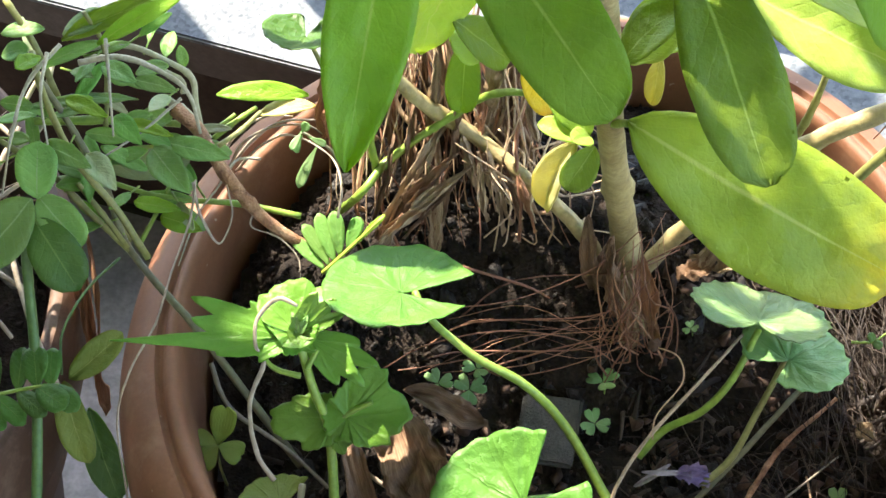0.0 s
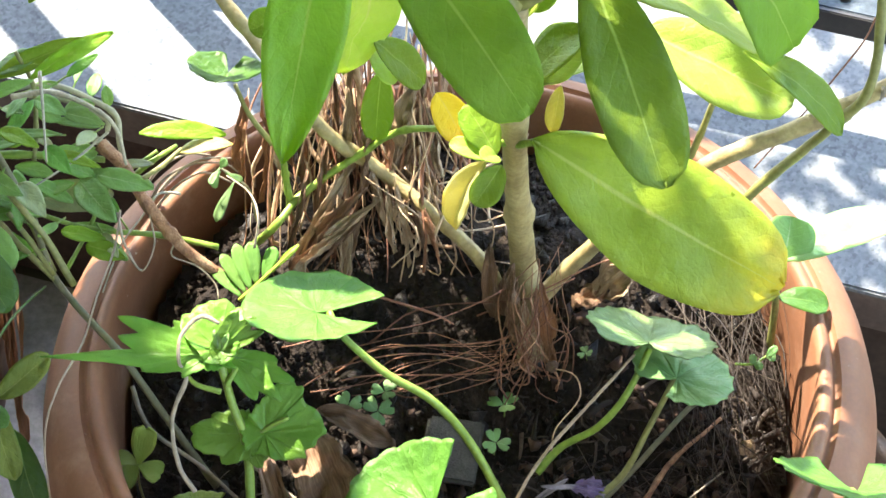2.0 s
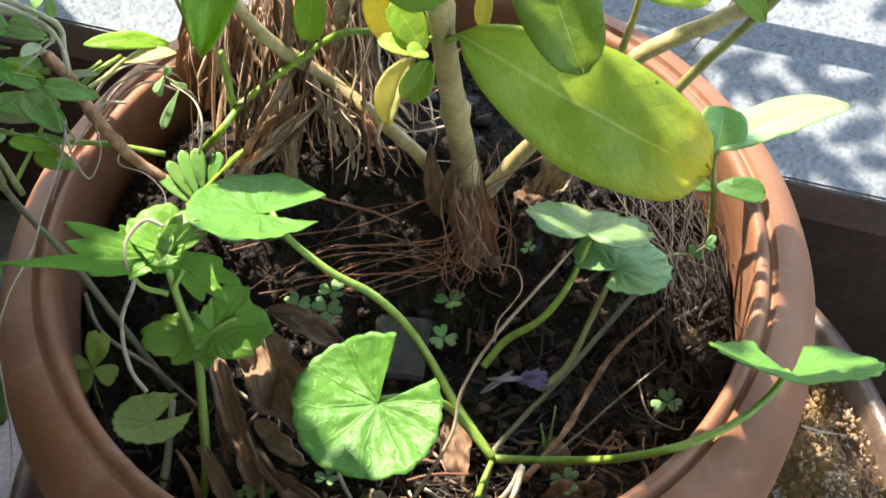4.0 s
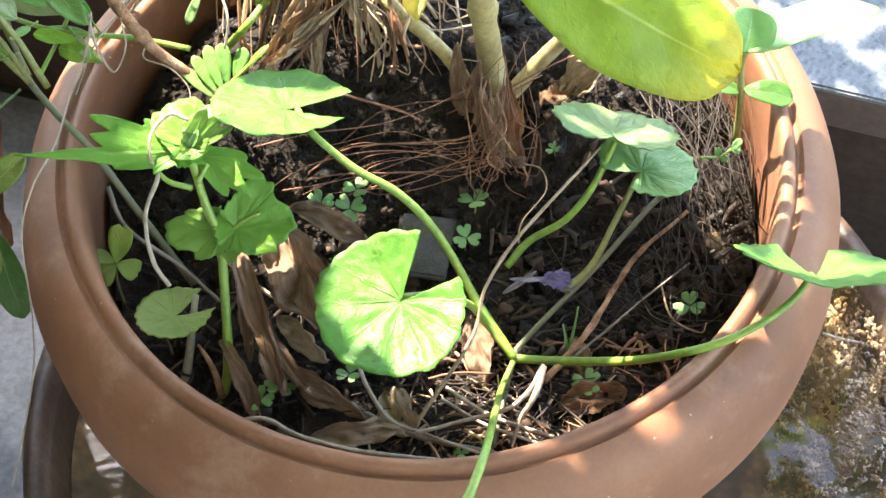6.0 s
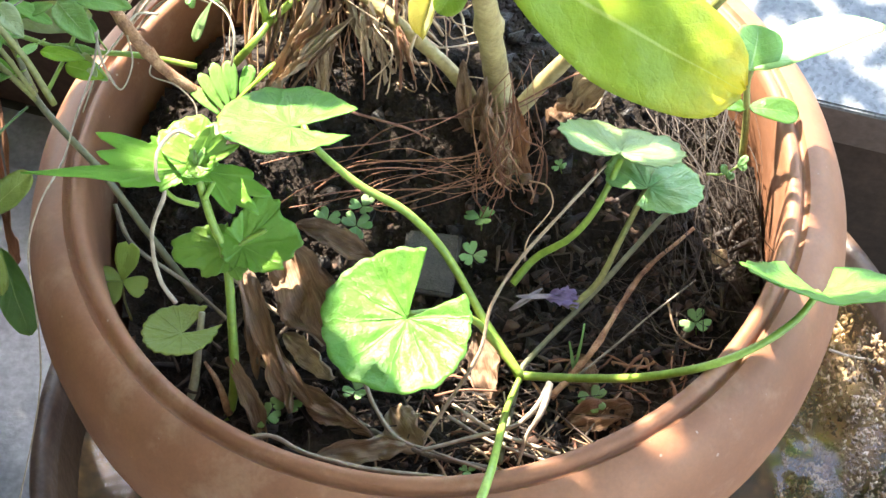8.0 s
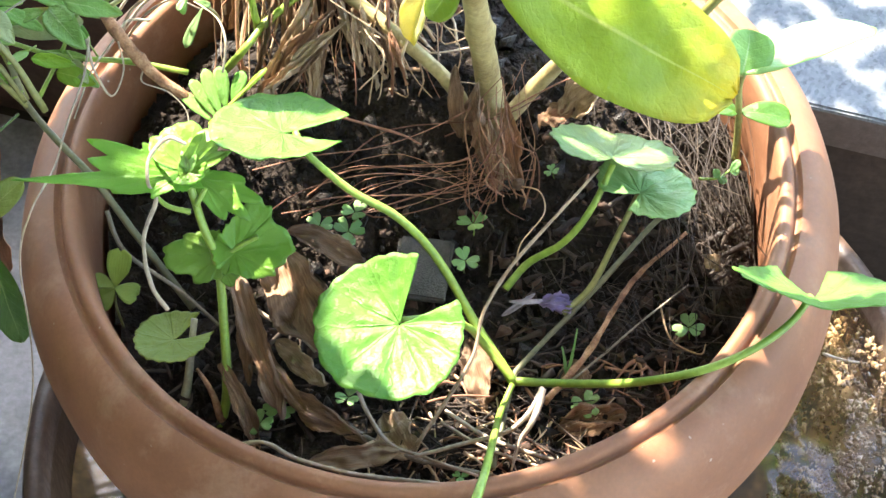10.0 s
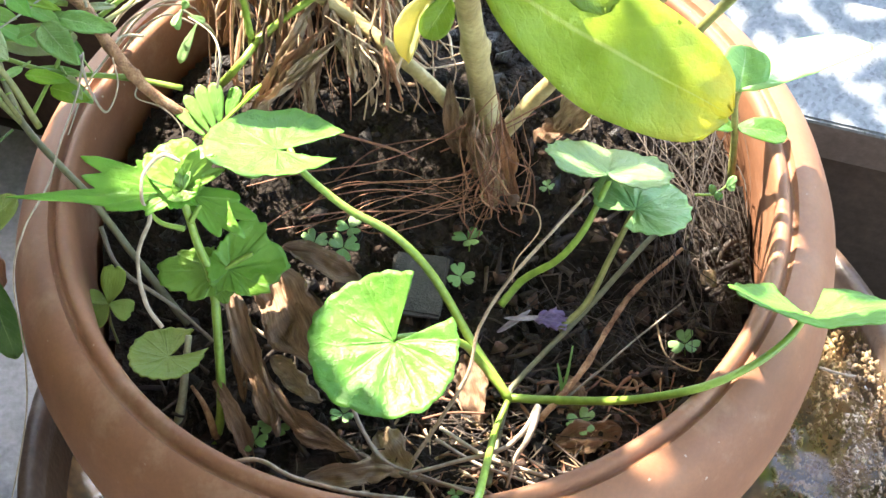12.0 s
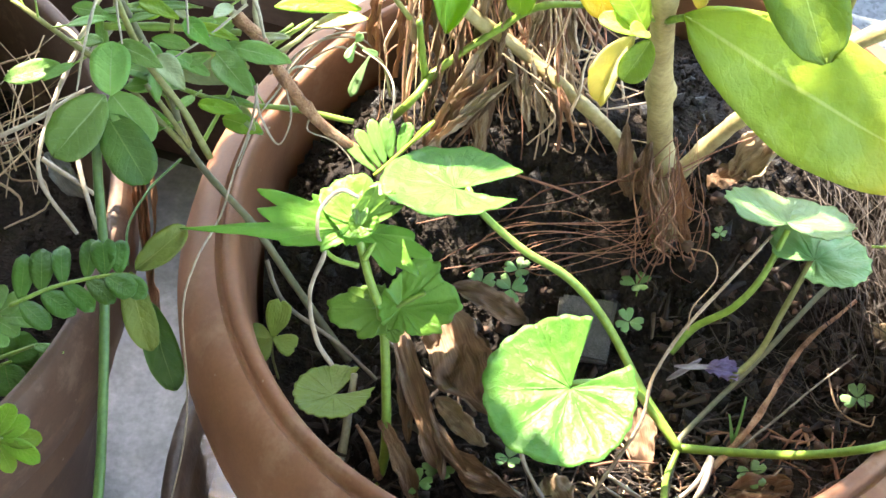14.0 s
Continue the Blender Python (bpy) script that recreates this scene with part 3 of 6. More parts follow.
ROLLED = ([(0.001, 0.012), (0.118, 0.012), (0.122, 0.016), (0.139, 0.12), (0.155, 0.215), (0.159, 0.228), (0.166, 0.234), (0.1702, 0.245), (0.1718, 0.262), (0.1705, 0.276),
           (0.1672, 0.287), (0.162, 0.2955), (0.1565, 0.2995), (0.1528, 0.3002)],
          [(0.1528, 0.3002), (0.1516, 0.2986), (0.1505, 0.2977), (0.1496, 0.2986), (0.149, 0.3008), (0.1475, 0.3024), (0.1455, 0.3026), (0.1438, 0.3012), (0.1428, 0.298),
           (0.1415, 0.285), (0.1405, 0.25), (0.139, 0.2)])
COLLARED = ([(0.001, 0.012), (0.108, 0.012), (0.113, 0.016), (0.129, 0.12), (0.147, 0.218), (0.151, 0.228), (0.160, 0.234), (0.1655, 0.244), (0.1688, 0.262), (0.1700, 0.285), (0.1688, 0.294), (0.1665, 0.2978)],
            [(0.1665, 0.2978), (0.1640, 0.2990), (0.1615, 0.2978), (0.1602, 0.294), (0.1585, 0.27), (0.156, 0.235), (0.152, 0.2)])


def build_pot(name, cx, cy, dz, label, clay, shape):
    pot = thing(name, (cx, cy, 0.012 + dz), label, "flower pot", "terracotta pots")
    outside, lip = shape
    part("body", lathe([(r, z + dz) for r, z in outside], centre=(cx, cy)), clay, pot)
    part("rim", lathe([(r, z + dz) for r, z in lip], centre=(cx, cy)), clay, pot, "grooved terracotta rim" if shape is ROLLED else "plain collared terracotta rim")
    return pot


def soil_sheet(cx, cy, height, radius=0.1395, step=0.0032):
    bm = bmesh.new()
    n = int(radius / step)
    rows = {}
    for i in range(-n, n + 1):
        for j in range(-n, n + 1):
            x, y = i * step, j * step
            if math.hypot(x, y) > radius:
                continue
            q = Vector((x + cx, y + cy, 0))
            h = height(x, y) + 0.0045 * noise.noise(q * 45) + 0.0028 * noise.noise(q * 140) + 0.0014 * noise.noise(q * 330)
            rows[i, j] = bm.verts.new((x + cx, y + cy, h))
    for (i, j) in list(rows):
        q = [rows.get(k) for k in ((i, j), (i + 1, j), (i + 1, j + 1), (i, j + 1))]
        if all(q):
            bm.faces.new(q)
    return bm


def crumbs(cx, cy, height, radius, count, size, seed, keep=None):
    rnd = random.Random(seed)
    bm = bmesh.new()
    for _ in range(count):
        a, r = rnd.uniform(0, math.tau), radius * math.sqrt(rnd.random())
        x, y = math.cos(a) * r, math.sin(a) * r
        if keep and not keep(x, y):
            continue
        s = size * rnd.choice((0.4, 0.5, 0.6, 0.8, 1.0, 1.5))
        m = Matrix.Translation((cx + x, cy + y, height(x, y) + s * 0.3)) @ Euler((rnd.random() * 6, rnd.random() * 6, rnd.random() * 6)).to_matrix().to_4x4() @ Matrix.Diagonal((s, s * rnd.uniform(0.5, 1), s * rnd.uniform(0.4, 0.9), 1))
        vs = [bm.verts.new(m @ Vector(p)) for p in ((1, 0, -0.2), (-0.6, 0.8, 0), (-0.5, -0.9, 0.1), (0, 0.1, 0.8), (0.2, 0, -0.8))]
        for f in ((0, 1, 3), (1, 2, 3), (2, 0, 3), (1, 0, 4), (2, 1, 4), (0, 2, 4)):
            bm.faces.new([vs[k] for k in f])
    return bm


def build_tray():
    c = (0.019, -0.034)
    tray = thing("plant_basin", (c[0], c[1], 0.0), "round stained clay basin holding water and the pot", "basin")
    prof = [(0.001, 0.008), (0.168, 0.008), (0.176, 0.013), (0.203, 0.128), (0.205, 0.1335), (0.209, 0.1355), (0.213, 0.1345), (0.2145, 0.13), (0.184, 0.002), (0.18, 0.0), (0.001, 0.0)]
    part("dish", lathe(prof, 96, 0.0012, c), SAUCER, tray)
    bed = lathe([(0.001, 0.088), (0.1, 0.088), (0.14, 0.09), (0.16, 0.094), (0.175, 0.1), (0.197, 0.108)], 96, 0.003, c)
    part("silt", bed, SILT, tray, "brown silt and gravel under water")
    bank = lambda x, y: 0.110 + 0.019 * min(1.0, max(0.0, (x - 0.3 * y - 0.145) / 0.03)) + 0.007 * noise.noise(Vector((x * 40, y * 40, 2)))
    part("gravel", crumbs(c[0], c[1], bank, 0.199, 42000, 0.0017, 4, lambda x, y: x - 0.3 * y > 0.14), GRAVEL, tray, "wet brown gravel")["kind"] = "stuff"
    w = part("water", lathe([(0.001, 0.125), (0.1, 0.125), (0.15, 0.125), (0.202, 0.125)], 96, 0.0, c), WATER)
    tagged(w, "shallow still water in the basin", "water", kind="structure")
    w.visible_shadow = False


build_place()
build_tray()
build_pot("terracotta_pot", 0.0, 0.0, 0.0, "large round terracotta pot standing in a basin", TERRACOTTA, ROLLED)
LX, LY, LZ = -0.3625, 0.03, -0.012
build_pot("terracotta_pot", LX, LY, LZ, "dark brown terracotta pot beside the planted pot", DARK_CLAY, COLLARED)
soil = thing("potting_soil", (0, 0, 0.2), "dark moist potting soil filling the pot", "soil")
part("soil_bed", soil_sheet(0, 0, soil_height), SOIL, soil)
part("loose_soil", crumbs(0, 0, soil_height, 0.136, 9000, 0.0021, 2), SOIL, soil, "loose dark crumbs")["kind"] = "stuff"
part("wet_soil", crumbs(0, 0, soil_height, 0.125, 500, 0.0046, 9), SOIL_WET, soil, "wet shiny clods")["kind"] = "stuff"
part("bark_litter", crumbs(0.03, -0.05, lambda x, y: soil_height(x + 0.03, y - 0.05) + 0.001, 0.085, 420, 0.0036, 21), BITS, soil, "brown bark chips")["kind"] = "stuff"
soil2 = thing("potting_soil", (LX, LY, 0.2), "dark soil in the neighbouring pot", "soil")
part("soil_bed", soil_sheet(LX, LY, lambda x, y: 0.215, radius=0.15, step=0.005), SOIL, soil2)
part("loose_soil", crumbs(LX, LY, lambda x, y: 0.216, 0.148, 1800, 0.0026, 6), SOIL, soil2, "loose dark crumbs")["kind"] = "stuff"


# ---- plants ----
FACE = (0.0, -0.55, 0.83)


def shrub():
    plant = thing("shrub", (0.031, 0.007, 0.275), "broad-leaved shrub with pale woody stems in the pot", "shrub")
    trunk = part("trunk", one_tube([(0.0300, 0.0160, 0.270), (0.029, 0.022, 0.288), (0.027, 0.032, 0.315), (0.023, 0.019, 0.365), (0.019, 0.002, 0.425), (0.017, -0.014, 0.485), (0.015, -0.033, 0.530)], 0.0062, 0.0038, 10, 8, 0.08, (0.3, 0.5, 0.72)), BARK, plant, "pale ringed main stem")
    wood = [
        ([(0.020, 0.033, 0.285), (0.010, 0.038, 0.312), (-0.025, 0.068, 0.328), (-0.053, 0.071, 0.358), (-0.076, 0.078, 0.400), (-0.096, 0.089, 0.430), (-0.105, 0.098, 0.450), (-0.111, 0.105, 0.470)], 0.0034, 0.0021, BARK),
        ([(0.029, 0.029, 0.285), (0.046, 0.038, 0.305), (0.070, 0.033, 0.345), (0.095, 0.019, 0.392), (0.126, 0.020, 0.410), (0.155, 0.025, 0.424), (0.169, 0.027, 0.432), (0.195, 0.032, 0.450)], 0.0037, 0.0029, BARK),
        ([(0.015, -0.035, 0.530), (-0.004, -0.033, 0.548), (-0.021, -0.031, 0.560), (-0.041, -0.032, 0.572), (-0.060, -0.036, 0.585)], 0.003, 0.002, OLIVE_STEM),
        ([(0.015, -0.033, 0.530), (0.034, -0.034, 0.545), (0.054, -0.031, 0.565), (0.069, -0.031, 0.585)], 0.003, 0.0022, OLIVE_STEM),
        ([(0.095, 0.020, 0.330), (0.111, 0.019, 0.372), (0.137, 0.019, 0.410), (0.148, 0.019, 0.432), (0.149, 0.030, 0.465), (0.143, 0.037, 0.500), (0.139, 0.038, 0.520)], 0.0022, 0.0015, OLIVE_STEM),
        ([(0.087, 0.035, 0.370), (0.091, 0.034, 0.385), (0.096, 0.035, 0.410)], 0.0018, 0.0012, OLIVE_STEM),
        ([(-0.0878, 0.062, 0.292), (-0.074, 0.048, 0.325), (-0.062, 0.061, 0.330), (-0.039, 0.068, 0.345), (-0.022, 0.067, 0.360), (-0.003, 0.059, 0.370)], 0.0018, 0.0013, STEM),
        ([(-0.0693, 0.0695, 0.302), (-0.068, 0.059, 0.330), (-0.069, 0.061, 0.345), (-0.069, 0.056, 0.365)], 0.0016, 0.0013, STEM),
        ([(0.020, -0.003, 0.430), (0.025, -0.014, 0.444)], 0.0016, 0.0013, STEM),
        ([(0.017, -0.000, 0.428), (0.009, -0.007, 0.435)], 0.0014, 0.001, STEM),
    ]
    for pts, r0, r1, mat in wood:
        part("branch", one_tube(pts, r0, r1, 8, 7, 0.2, (0.37, 0.62, 0.83)), mat, plant)
    part("stub", one_tube([(0.155, 0.022, 0.428), (0.153, 0.019, 0.424)], 0.0016, 0.0004, 5, 3, 0.4), GREY_STICK, plant, "withered leaf stub")
    part("tendril", one_tube([(0.150, 0.036, 0.450), (0.147, 0.034, 0.440), (0.138, 0.033, 0.420), (0.127, 0.031, 0.400), (0.113, 0.026, 0.380)], 0.0004, 0.0003, 5, 6, 0.3), ROOT, plant, "thin dry tendril")
    leaves = [
        # base, tip, width, material, face, sag, fold, shape
        ((0.024, -0.014, 0.445), (0.112, -0.0455, 0.398), 0.0455, BIG_YEL, (-0.1, -0.5, 0.85), 0.06, 0.1, (0.62, 0.42)),
        ((-0.041, -0.038, 0.572), (-0.056, -0.092, 0.526), 0.0245, BIG, (0.1, -0.7, 0.7), 0.05, 0.2, (0.5, 0.72)),
        ((-0.022, -0.035, 0.563), (0.016, -0.078, 0.528), 0.029, BIG, (-0.25, -0.5, 0.85), 0.08, 0.16, (0.55, 0.38)),
        ((0.040, -0.013, 0.525), (0.062, -0.068, 0.482), 0.0285, BIG, (0.2, -0.6, 0.8), 0.06, 0.16, (0.52, 0.42)),
        ((0.0726, -0.0174, 0.5600), (0.1036, -0.0301, 0.5050), 0.0300, BIG, (0.1, -0.45, 0.8), 0.12, 0.3, (0.66, 0.26)),
        ((0.097, -0.024, 0.580), (0.115, -0.045, 0.560), 0.02, BIG, (-0.3, -0.5, 0.8), 0.1, 0.2, (0.6, 0.45)),
        ((0.067, 0.037, 0.445), (0.121, 0.018, 0.425), 0.03, PALE_LIME, (-0.1, -0.3, 0.95), 0.1, 0.15, (0.5, 0.4)),
        ((0.044, -0.001, 0.510), (0.103, 0.001, 0.470), 0.026, PALE_LIME, (-0.1, 0.1, 1), 0.12, 0.2, (0.6, 0.5)),
        ((0.101, 0.021, 0.450), (0.138, 0.007, 0.420), 0.0155, LIME, (0.2, -0.2, 0.9), 0.15, 0.3, (0.7, 0.5)),
        ((-0.025, -0.008, 0.530), (-0.041, -0.009, 0.475), 0.026, PALE_LIME, (0.5, -0.5, 0.7), 0.08, 0.2, (0.6, 0.6)),
        ((-0.030, -0.008, 0.490), (-0.013, -0.005, 0.465), 0.014, LIME, (0, -0.3, 0.9), 0.1, 0.2, (0.7, 0.6)),
        ((0.015, -0.037, 0.540), (0.015, -0.031, 0.557), 0.0165, LIME, FACE, 0.1, 0.15, (0.5, 0.4)),
        ((0.015, -0.021, 0.520), (-0.003, 0.003, 0.540), 0.022, PALE_LIME, (0.2, -0.4, 0.9), 0.1, 0.2, (0.6, 0.5)),
        ((0.018, -0.021, 0.525), (0.022, -0.004, 0.555), 0.026, PALE_LIME, (0, -0.3, 0.9), 0.1, 0.15, (0.6, 0.5)),
        ((0.019, -0.026, 0.530), (0.043, -0.016, 0.545), 0.016, PALE_LIME, (0.1, 0.2, 0.95), 0.1, 0.25, (0.7, 0.6)),
        ((0.020, -0.026, 0.520), (0.029, -0.026, 0.530), 0.007, LIME, FACE, 0.1, 0.25, (0.7, 0.6)),
        ((0.014, -0.027, 0.520), (0.005, -0.026, 0.530), 0.007, LIME, FACE, 0.1, 0.25, (0.7, 0.6)),
        ((0.021, -0.015, 0.475), (0.041, -0.005, 0.490), 0.017, LIME, (0, 0.1, 1), 0.1, 0.2, (0.6, 0.5)),
        ((0.041, -0.017, 0.540), (0.069, -0.013, 0.530), 0.02, LIME, (0, 0.2, 1), 0.1, 0.2, (0.6, 0.5)),
        ((-0.028, 0.034, 0.430), (-0.031, 0.023, 0.405), 0.0125, BIG, FACE, 0.05, 0.2, (0.55, 0.4)),
        ((-0.008, 0.032, 0.420), (0.001, 0.022, 0.405), 0.014, GOLD, FACE, 0.12, 0.2, (0.5, 0.4)),
        ((0.0116, -0.0113, 0.434), (0.0012, 0.002, 0.446), 0.0135, LIME, (0.1, -0.5, 0.85), 0.1, 0.2, (0.6, 0.4)),
        # the paler lime of the next two leaves stands in for sun on them
        ((0.0107, -0.0123, 0.434), (-0.0047, -0.0083, 0.438), 0.0085, PALE_LIME, (0.0, -0.2, 1), 0.1, 0.25, (0.6, 0.5)),
        ((0.012, -0.0113, 0.434), (0.0061, -0.0171, 0.44), 0.008, PALE_LIME, (0.0, -0.3, 1), 0.1, 0.25, (0.6, 0.5)),
        ((0.0136, -0.0122, 0.43), (0.0036, -0.0218, 0.42), 0.0125, LIME, (0.4, -0.5, 0.8), 0.12, 0.35, (0.6, 0.45)),
        ((0.0081, -0.0099, 0.43), (-0.003, -0.0125, 0.396), 0.0135, YELLOW, (-0.5, -0.5, 0.65), 0.22, 0.5, (0.6, 0.6)),
        ((0.037, 0.025, 0.430), (0.034, 0.020, 0.410), 0.008, YELLOW, (-0.4, -0.5, 0.7), 0.1, 0.3, (0.7, 0.6)),
        ((0.161, 0.031, 0.500), (0.152, 0.025, 0.468), 0.017, OLIVE, (-0.4, -0.5, 0.7), 0.15, 0.5, (0.7, 0.6)),
        ((0.217, 0.056, 0.360), (0.197, -0.005, 0.335), 0.016, YELLOW, (-0.5, -0.5, 0.6), 0.08, 0.3, (0.6, 0.6)),
        ((-0.007, -0.005, 0.550), (-0.014, -0.006, 0.535), 0.012, YELLOW, FACE, 0.1, 0.2, (0.6, 0.5)),
        ((0.040, 0.046, 0.500), (0.047, 0.044, 0.490), 0.014, YELLOW, FACE, 0.1, 0.2, (0.6, 0.5)),
        ((-0.110, 0.096, 0.470), (-0.129, 0.077, 0.440), 0.012, LIME, (0.6, -0.4, 0.6), 0.05, 0.4, (0.6, 0.9)),
        ((-0.108, 0.096, 0.470), (-0.118, 0.074, 0.450), 0.018, DARK, (-0.3, -0.6, 0.7), 0.05, 0.3, (0.6, 0.8)),
        ((0.0264, -0.0061, 0.466), (0.0387, 0.0013, 0.484), 0.019, PALE_LIME, (0.0, -0.2, 1), 0.1, 0.2, (0.6, 0.5)),
        ((0.0247, -0.0063, 0.464), (0.0448, -0.0043, 0.472), 0.011, PALE_LIME, (0.0, 0.3, 1), 0.1, 0.2, (0.6, 0.5)),
        ((0.0155, -0.0248, 0.512), (0.0062, -0.0154, 0.52), 0.01, PALE_LIME, (0.0, 0.1, 1), 0.1, 0.2, (0.6, 0.5)),
        ((0.0176, -0.024, 0.515), (0.0278, -0.0195, 0.528), 0.013, PALE_LIME, (0.0, 0.2, 1), 0.1, 0.2, (0.6, 0.5)),
        ((-0.0227, -0.009, 0.47), (-0.03, -0.0023, 0.48), 0.015, PALE_LIME, (0.0, 0.2, 1), 0.1, 0.2, (0.6, 0.5)),
        ((-0.066, 0.075, 0.420), (-0.078, 0.071, 0.415), 0.012, LIME, FACE, 0.1, 0.2, (0.6, 0.5)),
    ]
    for i, (b, t, w, mat, face, sag, fold, shape) in enumerate(leaves):
        part("leaf", blade(b, t, w, face, sag, fold, shape, wave=0.034, seed=i, nu=20, nv=10), mat, plant)
    crown(plant)


def crown(plant):
    """Unseen upper leaves and branches, added to shade the pots; sun reaches the soil through chosen gaps."""
    rnd = random.Random(8)
    lean = Vector((-0.402, 0.573, 1.0))
    tops = [Vector((-0.16, 0.1, 0.74)), Vector((-0.26, 0.17, 0.76)), Vector((-0.08, 0.13, 0.78)), Vector((-0.18, 0.2, 0.8)), Vector((0.02, 0.1, 0.76)), Vector((0.1, 0.24, 0.8))]
    fork = Vector((0.069, -0.031, 0.585))
    for t in tops:
        part("branch", one_tube([fork, fork.lerp(t, 0.5) + Vector((0, 0.02, 0.05)), t], 0.003, 0.0015, 6, 5), OLIVE_STEM, plant)
    gaps = GAPS
    bm = bmesh.new()
    made = 0
    while made < 3000:
        q = Vector((rnd.uniform(-0.55, 0.4), rnd.uniform(-0.34, 0.29), 0.3))
        if made < 525:
            x, y = SHADE_SPOTS[made % len(SHADE_SPOTS)]
            q = Vector((x + rnd.uniform(-0.025, 0.025), y + rnd.uniform(-0.025, 0.025), 0.3))
        if q.y > 0.15 and -0.16 - 0.6 * (q.y - 0.15) < q.x < 0.06 or q.y > 0.282 and q.x > 0:
            continue
        thin = q.x > 0.1 and q.y > 0.14
        if (q.x > 0.24 and q.y < 0.1 or thin) and rnd.random() < 0.42:
            continue
        if any(((q.x - x) / (rx + 0.014)) ** 2 + ((q.y - y) / (ry + 0.014)) ** 2 < 1 for x, y, rx, ry in gaps):
            continue
        c = q + lean * rnd.uniform(0.38, 0.5)
        if (c.xy - Vector((-0.25, 0.30))).length < 0.055:
            continue
        a = rnd.uniform(0, math.tau)
        d = Vector((math.cos(a), math.sin(a), rnd.uniform(-0.5, 0.1))) * rnd.uniform(0.018, 0.027) * (0.6 if thin else 1)
        blade(c - d, c + d, rnd.uniform(0.018, 0.025) * (0.6 if thin else 1), (rnd.uniform(-0.4, 0.4), rnd.uniform(-0.2, 0.5), 1), 0.08, 0.15, (0.6, 0.45), nu=6, nv=4, bm=bm)
        made += 1
    # loose unseen leaves, added to dapple the sill
    for _ in range(60):
        c = Vector((rnd.uniform(0.1, 0.24), rnd.uniform(0.29, 0.44), 0.3)) + lean * rnd.uniform(0.4, 0.5)
        a = rnd.uniform(0, math.tau)
        d = Vector((math.cos(a), math.sin(a), rnd.uniform(-0.5, 0.1))) * rnd.uniform(0.011, 0.016)
        blade(c - d, c + d, rnd.uniform(0.011, 0.016), (rnd.uniform(-0.4, 0.4), rnd.uniform(-0.2, 0.5), 1), 0.08, 0.15, (0.6, 0.45), nu=6, nv=4, bm=bm)
    # unseen leaves on the far side, added to be mirrored in the basin's water
    while made < 3650:
        c = Vector((rnd.uniform(0.12, 0.44), rnd.uniform(0.16, 0.58), rnd.uniform(0.74, 0.82)))
        if (c.xy - Vector((0.300, 0.302))).length < 0.044 or c.x > 0.345 and c.y < 0.36:
            continue
        a = rnd.uniform(0, math.tau)
        d = Vector((math.cos(a), math.sin(a), rnd.uniform(-0.5, 0.1))) * rnd.uniform(0.018, 0.027)
        blade(c - d, c + d, rnd.uniform(0.018, 0.025), (rnd.uniform(-0.4, 0.4), rnd.uniform(-0.2, 0.5), 1), 0.08, 0.15, (0.6, 0.45), nu=6, nv=4, bm=bm)
        made += 1
    tagged(part("crown", bm, BIG, plant, "unseen upper shrub leaves added to shade the pots"), kind="stuff")


# sun openings in the crown: middle and half size, carried down to rim height
GAPS = [
    (-0.176, 0.052, 0.014, 0.012), (-0.128, 0.062, 0.012, 0.010),
    (-0.085, 0.065, 0.016, 0.012), (-0.036, -0.034, 0.026, 0.018), (-0.062, -0.006, 0.015, 0.009), (-0.003, -0.089, 0.030, 0.026), (0.179, 0.007, 0.036, 0.022), (0.149, 0.027, 0.022, 0.036),
    (0.139, -0.042, 0.004, 0.018), (0.045, -0.142, 0.009, 0.004), (0.078, -0.131, 0.007, 0.005), (0.004, -0.078, 0.014, 0.010), (0.160, -0.089, 0.024, 0.010), (-0.078, -0.043, 0.020, 0.010),
    (-0.073, -0.042, 0.012, 0.008), (-0.026, 0.062, 0.030, 0.018), (-0.046, 0.034, 0.018, 0.014), (-0.080, 0.026, 0.012, 0.010), (-0.091, 0.042, 0.015, 0.013), (-0.097, 0.065, 0.026, 0.012), (0.121, 0.064, 0.055, 0.050),
    (0.154, -0.061, 0.010, 0.007), (0.114, -0.154, 0.013, 0.010), (0.064, -0.081, 0.014, 0.011), (0.145, 0.036, 0.028, 0.022),
    (-0.099, 0.084, 0.030, 0.012), (-0.165, 0.045, 0.016, 0.010), (-0.198, 0.040, 0.014, 0.012), (0.062, 0.030, 0.012, 0.010), (0.091, -0.020, 0.010, 0.006),
]
# spots packed with extra unseen leaves, to deepen the shade below them
SHADE_SPOTS = [(-0.090, -0.063), (-0.140, -0.062), (-0.046, -0.146), (-0.111, 0.047), (-0.122, 0.012), (-0.149, 0.047), (-0.369, 0.374), (-0.154, 0.011), (-0.120, 0.046), (-0.244, 0.062), (-0.248, 0.080), (-0.278, 0.143), (-0.238, 0.074), (-0.295, 0.130), (-0.247, 0.100), (-0.117, 0.077), (-0.25, -0.10), (-0.30, -0.05), (-0.20, -0.12), (-0.25, -0.02), (-0.30, 0.02), (-0.32, 0.12), (-0.30, 0.09), (-0.28, 0.15), (-0.36, 0.31), (-0.35, 0.34), (-0.345, 0.30), (-0.365, 0.33)]


